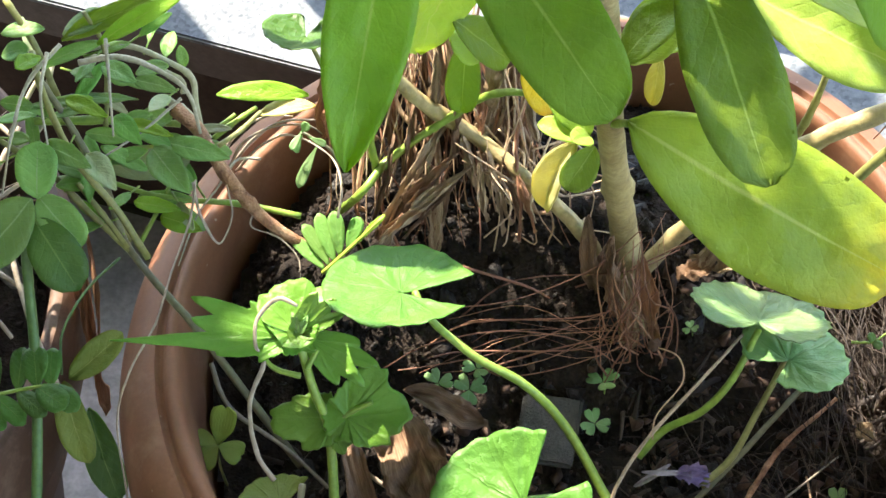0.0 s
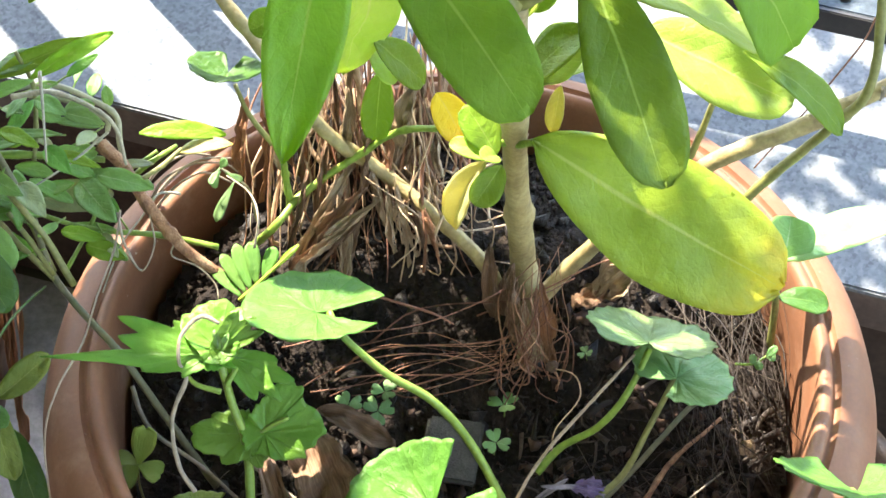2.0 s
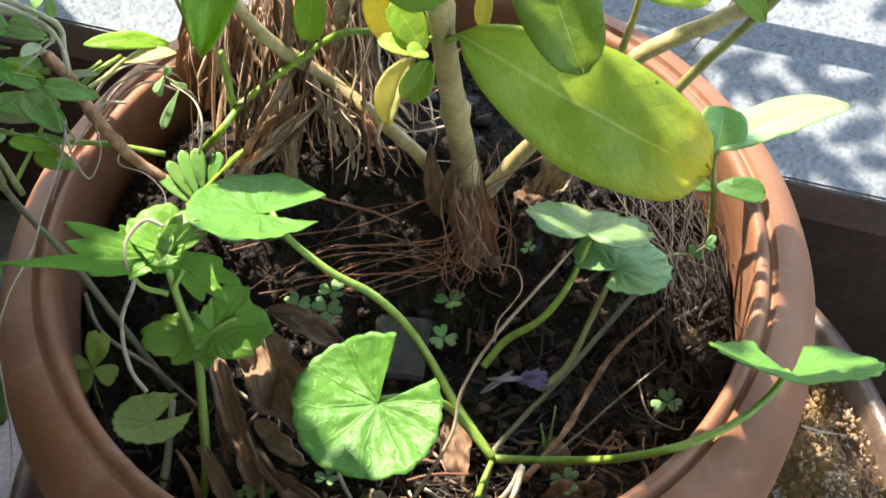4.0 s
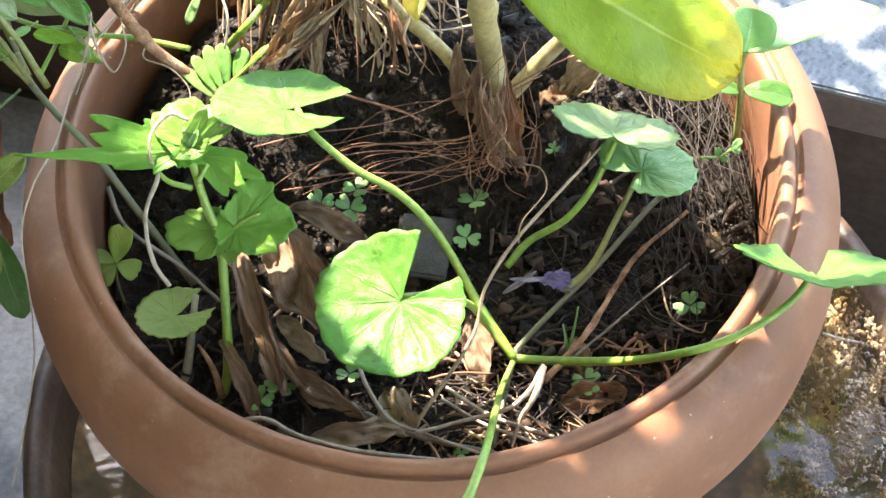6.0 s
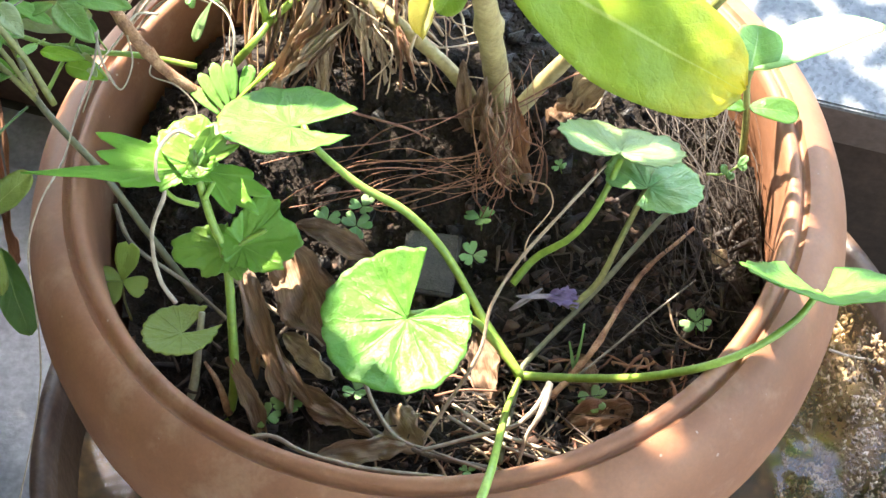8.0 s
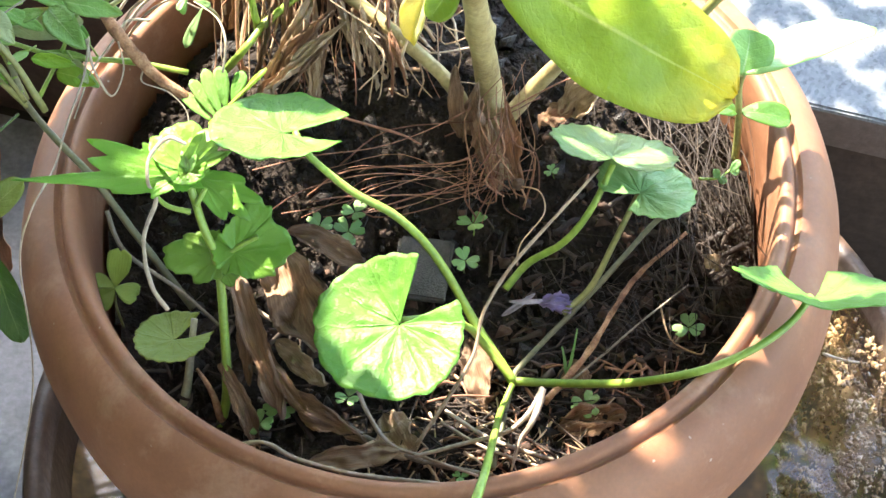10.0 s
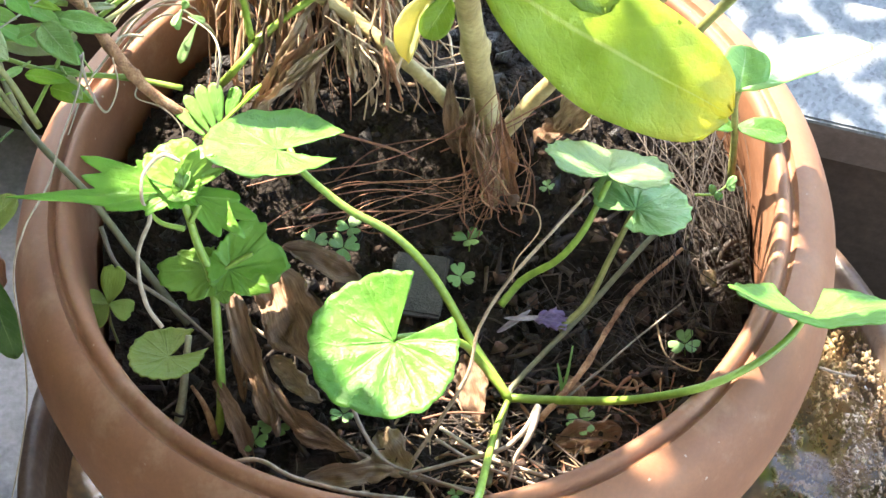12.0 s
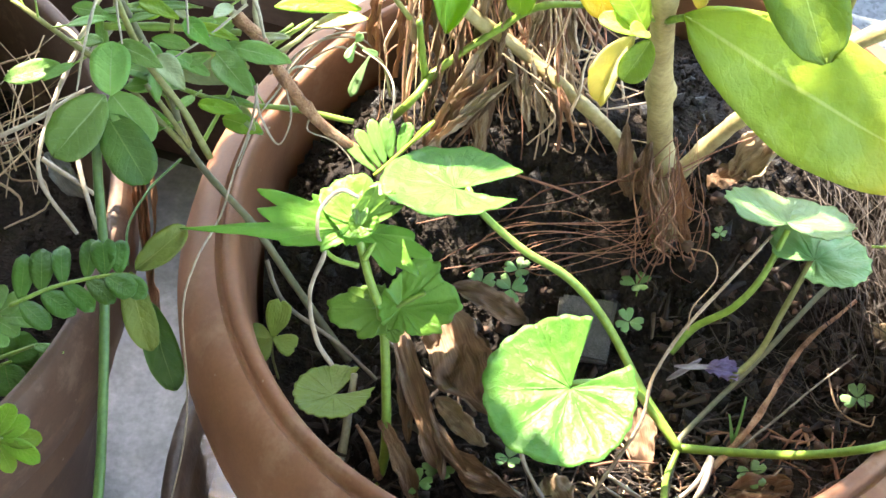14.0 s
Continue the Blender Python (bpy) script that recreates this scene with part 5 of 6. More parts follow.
def litter():
    hanging_roots(124, 3)
    straws("dry_root_mass", "tangled tan straw behind the main stem", 20, ((-0.035, 0.035, 0.295), (0.03, 0.07, 0.315)), ((-0.04, 0.05, 0.31), (0.035, 0.09, 0.345)), 0.0005, STRAW, 5, 0.014, 0.008)
    straws("dry_straw", "thin grey-brown straws along the pot wall", 150, ((0.07, 0.035, 0.276), (0.134, 0.08, 0.293)), ((0.09, -0.05, 0.253), (0.138, 0.045, 0.28)), 0.00022, SHADED_HAIR, 7, 0.009, 0.006)
    straws("fine_roots", "thin red-brown rootlets over the soil", 14, ((-0.055, -0.01, 0.272), (-0.03, 0.02, 0.29)), ((0.02, -0.005, 0.28), (0.06, 0.04, 0.31)), 0.00028, ROOT, 11, 0.012, 0.006)
    straws("fine_roots", "red-brown fibres hanging at the stem base", 34, ((0.016, -0.008, 0.272), (0.042, 0.012, 0.285)), ((0.018, 0.0, 0.31), (0.042, 0.03, 0.338)), 0.0003, ROOT, 13, 0.008, 0.006)
    straws("chaff", "short straw bits and chaff on the soil", 30, ((-0.06, -0.125, 0.251), (0.1, -0.06, 0.256)), ((-0.07, -0.125, 0.252), (0.11, -0.06, 0.258)), 0.0003, CHAFF, 17, 0.003, 0.001)
    straws("chaff", "fine dry fibres on the soil", 60, ((0.03, -0.08, 0.253), (0.13, 0.02, 0.262)), ((0.03, -0.08, 0.253), (0.13, 0.02, 0.268)), 0.0002, CHAFF, 19, 0.012, 0.003)
    shreds("bark_shreds", "coarse dark brown bark shreds on the soil", 240, (0.075, -0.055, 0.055, 0.06), (0.005, 0.016), 0.0011, CHAFF, 29)
    shreds("bark_shreds", "red-brown shredded bark near the rim", 130, (0.05, -0.095, 0.06, 0.03), (0.006, 0.018), 0.0008, ROOT, 33)
    shreds("bark_shreds", "dark brown shreds and leaf bits under the weeds", 150, (-0.065, -0.07, 0.055, 0.05), (0.006, 0.018), 0.0012, CHAFF, 37)
    shreds("straw_bits", "pale short straw bits near the rim", 80, (0.02, -0.105, 0.05, 0.018), (0.006, 0.02), 0.0006, STRAW, 41)
    dry_blades([
        ((-0.0303, 0.048, 0.3409), (-0.0678, 0.034, 0.3073), 0.0062, TAN_LEAF, (-0.4, -0.6, 0.6), 0.06, 0.9),
        ((-0.0335, 0.052, 0.3337), (-0.0587, 0.038, 0.3085), 0.004, DRY_LEAF, (0.2, -0.7, 0.6), 0.1, 0.9),
        ((-0.0467, 0.056, 0.3282), (-0.045, 0.042, 0.2951), 0.0052, TAN_LEAF, (0.2, -0.8, 0.5), 0.04, 0.7),
        ((-0.0381, 0.052, 0.3269), (-0.0463, 0.038, 0.2979), 0.0035, DRY_LEAF, (-0.3, -0.8, 0.5), 0.05, 0.8),
        ((-0.0527, 0.068, 0.3273), (-0.0528, 0.054, 0.2998), 0.0045, DRY_LEAF, (0.3, -0.8, 0.5), 0.05, 0.8),
        ((-0.024, 0.06, 0.3346), (-0.0194, 0.046, 0.2991), 0.0032, TAN_LEAF, (-0.2, -0.8, 0.5), 0.08, 0.9),
        ((-0.0281, 0.058, 0.3371), (-0.0255, 0.044, 0.3102), 0.004, TAN_LEAF, (0.3, -0.8, 0.5), 0.05, 0.7),
        ((-0.019, 0.058, 0.333), (-0.0116, 0.044, 0.3018), 0.003, DRY_LEAF, (0.3, -0.8, 0.5), 0.08, 0.9),
        ((-0.0128, 0.054, 0.3266), (-0.0067, 0.04, 0.3082), 0.004, RUST, (-0.3, -0.8, 0.5), 0.08, 0.7),
        ((0.0215, 0.0215, 0.3295), (0.0245, 0.0120, 0.2900), 0.0072, DRY_LEAF, (-0.3, -0.8, 0.4), 0.03, 0.3),
        ((0.0330, 0.0200, 0.3200), (0.0380, 0.0060, 0.2780), 0.0065, RUST, (0.3, -0.8, 0.4), 0.05, 0.4),
        ((0.0260, 0.0150, 0.3150), (0.0300, 0.0050, 0.2780), 0.0055, TAN_LEAF, (0.0, -0.8, 0.4), 0.05, 0.5),
        ((-0.082, -0.030, 0.285), (-0.061, -0.088, 0.256), 0.014, DRY_LEAF, (0.3, -0.4, 0.8), 0.1, 0.7),
        ((-0.064, -0.024, 0.285), (-0.049, -0.055, 0.262), 0.026, DRY_LEAF, (0.1, -0.6, 0.8), 0.1, 0.4),
        ((-0.058, -0.017, 0.288), (-0.027, -0.025, 0.272), 0.013, DRY_LEAF, (0, -0.2, 1), 0.1, 0.6),
        ((-0.050, -0.030, 0.275), (-0.042, -0.061, 0.258), 0.02, DRY_LEAF, (-0.2, -0.5, 0.8), 0.2, 0.5),
        ((-0.052, -0.108, 0.256), (-0.016, -0.106, 0.258), 0.011, TAN_LEAF, (0.1, -0.5, 0.8), 0.06, 0.35),
        ((-0.068, -0.073, 0.258), (-0.029, -0.100, 0.255), 0.010, DRY_LEAF, (0.2, -0.4, 0.9), 0.08, 0.7),
        ((-0.079, -0.048, 0.270), (-0.052, -0.089, 0.257), 0.010, DRY_LEAF, (0.3, -0.4, 0.8), 0.08, 0.9),
        ((-0.080, -0.033, 0.278), (-0.076, -0.073, 0.258), 0.012, DRY_LEAF, (0.4, -0.5, 0.7), 0.06, 0.9),
        ((-0.065, -0.054, 0.262), (-0.045, -0.073, 0.256), 0.012, TAN_LEAF, (0.1, -0.4, 0.9), 0.1, 0.6),
        ((-0.056, -0.086, 0.256), (-0.034, -0.094, 0.255), 0.009, DRY_LEAF, (0.1, -0.4, 0.9), 0.1, 0.6),
        ((-0.022, -0.087, 0.255), (-0.011, -0.108, 0.255), 0.016, TAN_LEAF, (0.1, -0.3, 1), 0.15, 0.4),
        ((0.014, -0.054, 0.256), (0.019, -0.087, 0.252), 0.014, DRY_LEAF, (0.1, -0.3, 1), 0.15, 0.5),
        ((0.075, 0.041, 0.315), (0.056, 0.027, 0.300), 0.012, TAN_LEAF, (-0.4, -0.5, 0.7), 0.2, 0.5),
        ((0.062, 0.029, 0.300), (0.047, 0.026, 0.295), 0.01, DRY_LEAF, (0, -0.4, 0.8), 0.2, 0.5),
        ((0.115, -0.022, 0.262), (0.120, -0.029, 0.262), 0.007, TAN_LEAF, (0.3, -0.5, 0.8), 0.1, 0.3),
        ((0.013, 0.035, 0.325), (0.016, 0.023, 0.290), 0.0075, DRY_LEAF, (-0.2, -0.7, 0.5), 0.1, 0.3),
        ((-0.036, 0.055, 0.340), (-0.067, 0.039, 0.305), 0.010, DRY_LEAF, (-0.3, -0.5, 0.8), 0.12, 0.9),
        ((-0.047, 0.054, 0.335), (-0.047, 0.038, 0.298), 0.009, TAN_LEAF, (0.3, -0.6, 0.6), 0.05, 0.8),
        ((-0.015, 0.079, 0.375), (-0.021, 0.072, 0.345), 0.012, TAN_LEAF, (-0.3, -0.6, 0.6), 0.15, 0.8),
        ((-0.042, 0.077, 0.375), (-0.047, 0.072, 0.335), 0.006, TAN_LEAF, (0.4, -0.6, 0.5), 0.06, 0.8),
        ((-0.033, 0.078, 0.370), (-0.037, 0.065, 0.325), 0.005, DRY_LEAF, (-0.4, -0.6, 0.5), 0.06, 0.8),
        ((-0.052, 0.072, 0.350), (-0.058, 0.053, 0.310), 0.006, DRY_LEAF, (0.3, -0.6, 0.5), 0.05, 0.9),
        ((-0.034, 0.068, 0.335), (-0.026, 0.052, 0.310), 0.005, TAN_LEAF, (-0.3, -0.6, 0.6), 0.08, 0.9),
        ((-0.040, 0.071, 0.340), (-0.066, 0.041, 0.310), 0.007, TAN_LEAF, (-0.3, -0.5, 0.8), 0.1, 0.9),
        ((-0.025, 0.063, 0.330), (-0.016, 0.046, 0.305), 0.004, TAN_LEAF, (0.3, -0.6, 0.6), 0.08, 0.9),
        ((-0.060, 0.065, 0.340), (-0.070, 0.045, 0.310), 0.005, DRY_LEAF, (0.3, -0.6, 0.6), 0.08, 0.9),
        ((-0.087, -0.069, 0.270), (-0.073, -0.100, 0.250), 0.012, DRY_LEAF, (0.4, -0.4, 0.7), 0.1, 0.8),
        ((0.022, 0.030, 0.318), (0.022, 0.023, 0.288), 0.012, DRY_LEAF, (-0.2, -0.8, 0.4), 0.1, 0.5),
        ((0.032, 0.024, 0.310), (0.034, 0.015, 0.284), 0.007, RUST, (0.3, -0.8, 0.4), 0.08, 0.6),
        ((0.027, 0.017, 0.300), (0.028, 0.006, 0.276), 0.006, RUST, (0.0, -0.8, 0.4), 0.08, 0.6),
        ((0.076, 0.036, 0.318), (0.063, 0.026, 0.298), 0.016, TAN_LEAF, (-0.2, -0.6, 0.6), 0.2, 0.4),
        ((0.048, -0.096, 0.252), (0.076, -0.091, 0.254), 0.014, DRY_LEAF, (0, -0.2, 1), 0.1, 0.3),
        ((0.055, -0.065, 0.254), (0.058, -0.086, 0.252), 0.012, DRY_LEAF, (0, -0.2, 1), 0.1, 0.3),
    ])
    twigs = [
        ([(-0.033, -0.077, 0.270), (-0.029, -0.088, 0.262), (-0.020, -0.102, 0.258), (-0.007, -0.109, 0.258), (0.015, -0.120, 0.260)], 0.0014, 0.0008, PALE_STRAW, "pale dry straw lying near the rim"),
        ([(-0.010, -0.110, 0.260), (0.009, -0.107, 0.263), (0.027, -0.105, 0.268), (0.036, -0.099, 0.272), (0.042, -0.088, 0.272)], 0.0011, 0.0013, PALE_STRAW, "pale dry straw with curled end"),
        ([(0.028, -0.117, 0.258), (0.032, -0.108, 0.265), (0.038, -0.101, 0.271), (0.042, -0.089, 0.272)], 0.0007, 0.0022, PALE_STRAW, "curled pale dry leaf stalk"),
        ([(-0.009, -0.105, 0.260), (0.003, -0.092, 0.270), (0.015, -0.078, 0.282), (0.020, -0.064, 0.292), (0.032, -0.048, 0.300), (0.051, -0.030, 0.308), (0.069, -0.010, 0.310)], 0.0012, 0.0008, TAN_STALK, "long dry flower stalk leaning over the soil"),
        ([(-0.081, -0.100, 0.258), (-0.069, -0.102, 0.262), (-0.056, -0.110, 0.262), (-0.033, -0.120, 0.266), (-0.001, -0.128, 0.270)], 0.0013, 0.0012, PALE_STRAW, "pale curved dry stalk along the rim"),
        ([(-0.077, -0.065, 0.262), (-0.061, -0.076, 0.258), (-0.038, -0.091, 0.255), (-0.013, -0.107, 0.255), (0.020, -0.118, 0.256)], 0.0018, 0.0014, GREY_STICK, "grey-brown twig on the soil"),
        ([(-0.085, -0.037, 0.280), (-0.069, -0.047, 0.270), (-0.055, -0.053, 0.262), (-0.049, -0.058, 0.258)], 0.0013, 0.001, PALE_STRAW, "thin pale twig on dry leaves"),
        ([(0.003, -0.088, 0.257), (0.021, -0.102, 0.257), (0.045, -0.112, 0.256)], 0.0012, 0.0011, PALE_STRAW, "sunlit straw on the soil"),
        ([(0.001, -0.093, 0.257), (0.018, -0.105, 0.256), (0.042, -0.116, 0.256)], 0.001, 0.0008, PALE_STRAW, "sunlit straw on the soil"),
        ([(-0.004, -0.084, 0.258), (0.008, -0.083, 0.260), (0.023, -0.083, 0.258)], 0.0008, 0.0006, ROOT, "thin brown twig on the soil"),
        ([(0.043, -0.087, 0.258), (0.061, -0.068, 0.262), (0.074, -0.049, 0.266), (0.085, -0.034, 0.268), (0.107, -0.015, 0.270)], 0.0021, 0.0011, BARK_BROWN, "rusty brown dry stem on soil"),
        ([(0.044, -0.086, 0.258), (0.068, -0.068, 0.262), (0.085, -0.054, 0.264), (0.106, -0.037, 0.264)], 0.0008, 0.0005, GREY_STICK, "thin grey twig on the soil"),
        ([(0.034, -0.048, 0.300), (0.036, -0.039, 0.302), (0.046, -0.027, 0.305), (0.045, -0.016, 0.305), (0.037, -0.005, 0.295)], 0.0004, 0.0004, STRAW, "thin curled dry tendril over soil"),
        ([(-0.133, -0.005, 0.290), (-0.126, -0.019, 0.280), (-0.105, -0.031, 0.268), (-0.089, -0.044, 0.260)], 0.0014, 0.0011, GREY_STICK, "grey twig beside the pot wall"),
        ([(0.008, 0.026, 0.290), (0.031, 0.025, 0.305), (0.054, 0.027, 0.320), (0.073, 0.031, 0.325)], 0.0005, 0.0005, ROOT, "thin red root across the stem"),
        ([(-0.046, 0.028, 0.310), (-0.030, 0.024, 0.306), (-0.011, 0.019, 0.302), (-0.002, 0.016, 0.298)], 0.0011, 0.0005, ROOT, "rusty root on the soil"),
        ([(-0.061, -0.009, 0.288), (-0.040, -0.007, 0.290), (-0.017, -0.005, 0.296), (0.021, 0.007, 0.302)], 0.00038, 0.0003, ROOT, "thin red root on the soil"),
        ([(-0.066, -0.009, 0.290), (-0.049, -0.004, 0.298), (-0.021, -0.001, 0.302), (0.007, -0.003, 0.298), (0.023, -0.008, 0.288)], 0.00042, 0.0003, ROOT, "thin red root on the soil"),
        ([(-0.072, 0.005, 0.300), (-0.048, 0.007, 0.305), (-0.016, 0.009, 0.308), (0.015, 0.018, 0.315), (0.032, 0.024, 0.330)], 0.00038, 0.0003, ROOT, "thin red root on the soil"),
        ([(0.094, -0.042, 0.258), (0.097, -0.058, 0.256), (0.108, -0.066, 0.256), (0.111, -0.062, 0.257)], 0.0006, 0.0004, STRAW, "thin bent straw on the soil"),
    ]
    for pts, a, b, mat, label in twigs:
        stick("twig", pts, a * 0.75, b * 0.75, mat, label, rough=0.6 if mat is BARK_BROWN else 0.3, per=9)
    # long grey fibres hanging over the left side
    for pts, a, b in (
        ([(-0.134, 0.042, 0.345), (-0.136, 0.026, 0.340), (-0.142, 0.007, 0.335), (-0.147, -0.012, 0.330), (-0.156, -0.030, 0.325), (-0.162, -0.043, 0.310), (-0.164, -0.055, 0.270), (-0.171, -0.063, 0.230), (-0.187, -0.084, 0.180)], 0.001, 0.0008),
        ([(-0.092, -0.019, 0.350), (-0.099, -0.017, 0.352), (-0.107, -0.021, 0.345), (-0.108, -0.028, 0.338), (-0.106, -0.030, 0.330), (-0.112, -0.040, 0.318), (-0.110, -0.055, 0.308), (-0.104, -0.062, 0.300)], 0.001, 0.0012),
        ([(-0.135, 0.041, 0.345), (-0.133, 0.033, 0.335), (-0.126, 0.023, 0.330), (-0.121, 0.032, 0.335), (-0.123, 0.043, 0.340)], 0.0009, 0.0008),
        ([(-0.113, 0.039, 0.330), (-0.115, 0.034, 0.325), (-0.105, 0.032, 0.320), (-0.098, 0.026, 0.315), (-0.097, 0.018, 0.312)], 0.0009, 0.0007),
        ([(-0.082, 0.037, 0.325), (-0.080, 0.045, 0.335), (-0.084, 0.058, 0.335), (-0.093, 0.063, 0.340)], 0.001, 0.0008),
    ):
        stick("dry_fibre", pts, a * 0.75, b * 0.75, PALE_STRAW, "long grey dry fibre hanging from the stems", "dry fibre", 0.5, 6, (), 6, 0.5)
    for pts in ([(-0.131, 0.078, 0.300), (-0.122, 0.078, 0.320), (-0.109, 0.078, 0.330), (-0.096, 0.080, 0.328), (-0.089, 0.081, 0.320)], [(-0.127, 0.080, 0.300), (-0.116, 0.077, 0.318), (-0.104, 0.078, 0.325), (-0.093, 0.078, 0.318)], [(-0.134, 0.081, 0.305), (-0.123, 0.080, 0.325), (-0.111, 0.081, 0.333), (-0.101, 0.083, 0.330)], [(-0.130, 0.079, 0.302), (-0.117, 0.079, 0.322), (-0.105, 0.079, 0.332), (-0.092, 0.081, 0.330)]):
        stick("dry_fibre", pts, 0.0011, 0.0007, PALE_STRAW, "pale dry fibre arching over the pot rim", "dry fibre", 0.4, 6, (), 6, 0.6)
    stick("twig", [(-0.143, 0.071, 0.352), (-0.134, 0.063, 0.348), (-0.127, 0.051, 0.345), (-0.118, 0.042, 0.335), (-0.110, 0.037, 0.325), (-0.099, 0.034, 0.315), (-0.087, 0.033, 0.300)], 0.0028, 0.0022, BARK_BROWN, "reddish brown woody twig leaning over the rim", "twig", 0.3, 7, (0.55,), 9)

    # grey stone
    bm = bmesh.new()
    box(bm, (-0.0115, -0.0125, -0.004), (0.0115, 0.015, 0.0025), None, 0.0012)
    for v in bm.verts:
        v.co += Vector([0.0018 * noise.noise(v.co * 160 + Vector((k * 5, 0, 0))) for k in range(3)])
    bmesh.ops.transform(bm, matrix=pose(*(-0.004, -0.022, 0.260), 10, 4, -8), verts=bm.verts)
    tagged(part("stone", bm, STONE, smooth=False), "flat grey stone chip half sunk in soil", "stone")

    bm = bmesh.new()
    bmesh.ops.create_icosphere(bm, subdivisions=3, radius=0.0024)
    for v in bm.verts:
        v.co *= 1 + 0.35 * noise.noise(v.co * 900)
    bmesh.ops.transform(bm, matrix=Matrix.Translation((0.037, -0.005, 0.296)), verts=bm.verts)
    tagged(part("seed_head", bm, BITS), "small brown dry seed head on a tendril", "seed head")
    g = thing("grass_sprout", (0.052, -0.073, 0.256), "tiny green grass sprout in the soil", "grass")
    for tip, w in (((0.0575, -0.0640, 0.276), 0.0013), ((0.0515, -0.0665, 0.267), 0.0015)):
        part("blade", blade((0.053, -0.073, 0.255), tip, w, FACE, 0.15, 0.3, (0.4, 0.8), nu=8, nv=4), CLOVER, g)

    # wilted flower
    fl = thing("wilted_flower", (0.051, -0.045, 0.266), "wilted violet flower fallen on the soil", "flower")
    part("petal", blade((0.043, -0.045, 0.268), (0.057, -0.047, 0.266), 0.009, (0.1, -0.5, 0.8), 0.2, 0.5, (0.6, 0.3), 0.45, 4, 0.22, 20, 10, seed=91, crumple=0.5), PETAL, fl)
    part("petal", blade((0.045, -0.044, 0.269), (0.056, -0.044, 0.268), 0.006, (0.1, -0.2, 0.9), 0.2, 0.7, (0.6, 0.3), 0.45, 3, 0.22, 20, 10, seed=92, crumple=0.5), PETAL, fl)
    part("tube", blade((0.031, -0.044, 0.268), (0.048, -0.045, 0.269), 0.0035, (0.1, -0.5, 0.8), 0.05, 0.9, (0.5, 0.5), wave=0.05, seed=93), WITHER, fl, "greyish withered flower tube")
    part("calyx", blade((0.042, -0.042, 0.270), (0.028, -0.047, 0.262), 0.004, (0.1, -0.5, 0.8), 0.05, 0.9, (0.5, 0.5), wave=0.05, seed=94), WITHER, fl, "greyish withered calyx")


def seedlings():
    p = thing("seedling", (0.131, 0.016, 0.278), "young plant with paired leaves beside the rim", "seedling")
    part("stem", one_tube([(0.130, 0.015, 0.277), (0.130, 0.019, 0.300), (0.127, 0.014, 0.328), (0.127, 0.010, 0.343)], 0.0017, 0.0012, 8, 5), OLIVE_STEM, p)
    part("leaf", blade((0.127, 0.010, 0.343), (0.184, 0.034, 0.338), 0.024, (-0.1, 0.25, 0.95), 0.08, 0.2, (0.6, 0.55), wave=0.02, seed=41), FRESH, p)
    part("leaf", blade((0.126, 0.009, 0.343), (0.130, 0.023, 0.354), 0.022, (0.3, -0.3, 0.85), 0.1, 0.25, (0.5, 0.35), wave=0.03, seed=42), MINT, p)
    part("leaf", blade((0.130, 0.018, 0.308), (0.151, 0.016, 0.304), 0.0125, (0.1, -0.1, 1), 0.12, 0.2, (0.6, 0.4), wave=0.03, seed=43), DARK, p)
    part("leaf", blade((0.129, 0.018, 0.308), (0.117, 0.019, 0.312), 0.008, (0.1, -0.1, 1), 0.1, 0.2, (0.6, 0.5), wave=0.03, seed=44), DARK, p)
    s = thing("sprig", (0.113, -0.001, 0.290), "tiny sprig with pale green leaflets", "seedling")
    part("stem", one_tube([(0.112, -0.002, 0.290), (0.120, -0.002, 0.290), (0.126, 0.001, 0.292)], 0.0006, 0.0005, 5, 4), STEM, s)
    for a, b in (((0.120, -0.002, 0.290), (0.123, -0.005, 0.291)), ((0.120, -0.002, 0.290), (0.118, -0.002, 0.296)), ((0.125, -0.000, 0.292), (0.129, 0.002, 0.296)), ((0.125, 0.000, 0.292), (0.129, -0.000, 0.291))):
        part("leaflet", blade(a, b, 0.0035, FACE, 0.1, 0.2, (0.7, 0.4), nu=8, nv=4), CLOVER, s)
    s = thing("sprig", (-0.083, 0.070, 0.310), "thin sprig with small pale spoon-shaped leaves", "seedling")
    part("stem", one_tube([(-0.083, 0.065, 0.308), (-0.085, 0.071, 0.320), (-0.090, 0.070, 0.330), (-0.096, 0.069, 0.338)], 0.0007, 0.0005, 5, 5), PALE_STEM, s)
    for a, b, w in (((-0.090, 0.070, 0.330), (-0.099, 0.057, 0.318), 0.0045), ((-0.096, 0.068, 0.337), (-0.099, 0.065, 0.330), 0.003), ((-0.096, 0.069, 0.338), (-0.093, 0.069, 0.343), 0.004), ((-0.096, 0.069, 0.338), (-0.100, 0.062, 0.336), 0.003), ((-0.094, 0.069, 0.335), (-0.087, 0.067, 0.332), 0.003)):
        part("leaflet", blade(a, b, w, FACE, 0.1, 0.2, (1.3, 0.4), nu=10, nv=4), CLOVER, s)


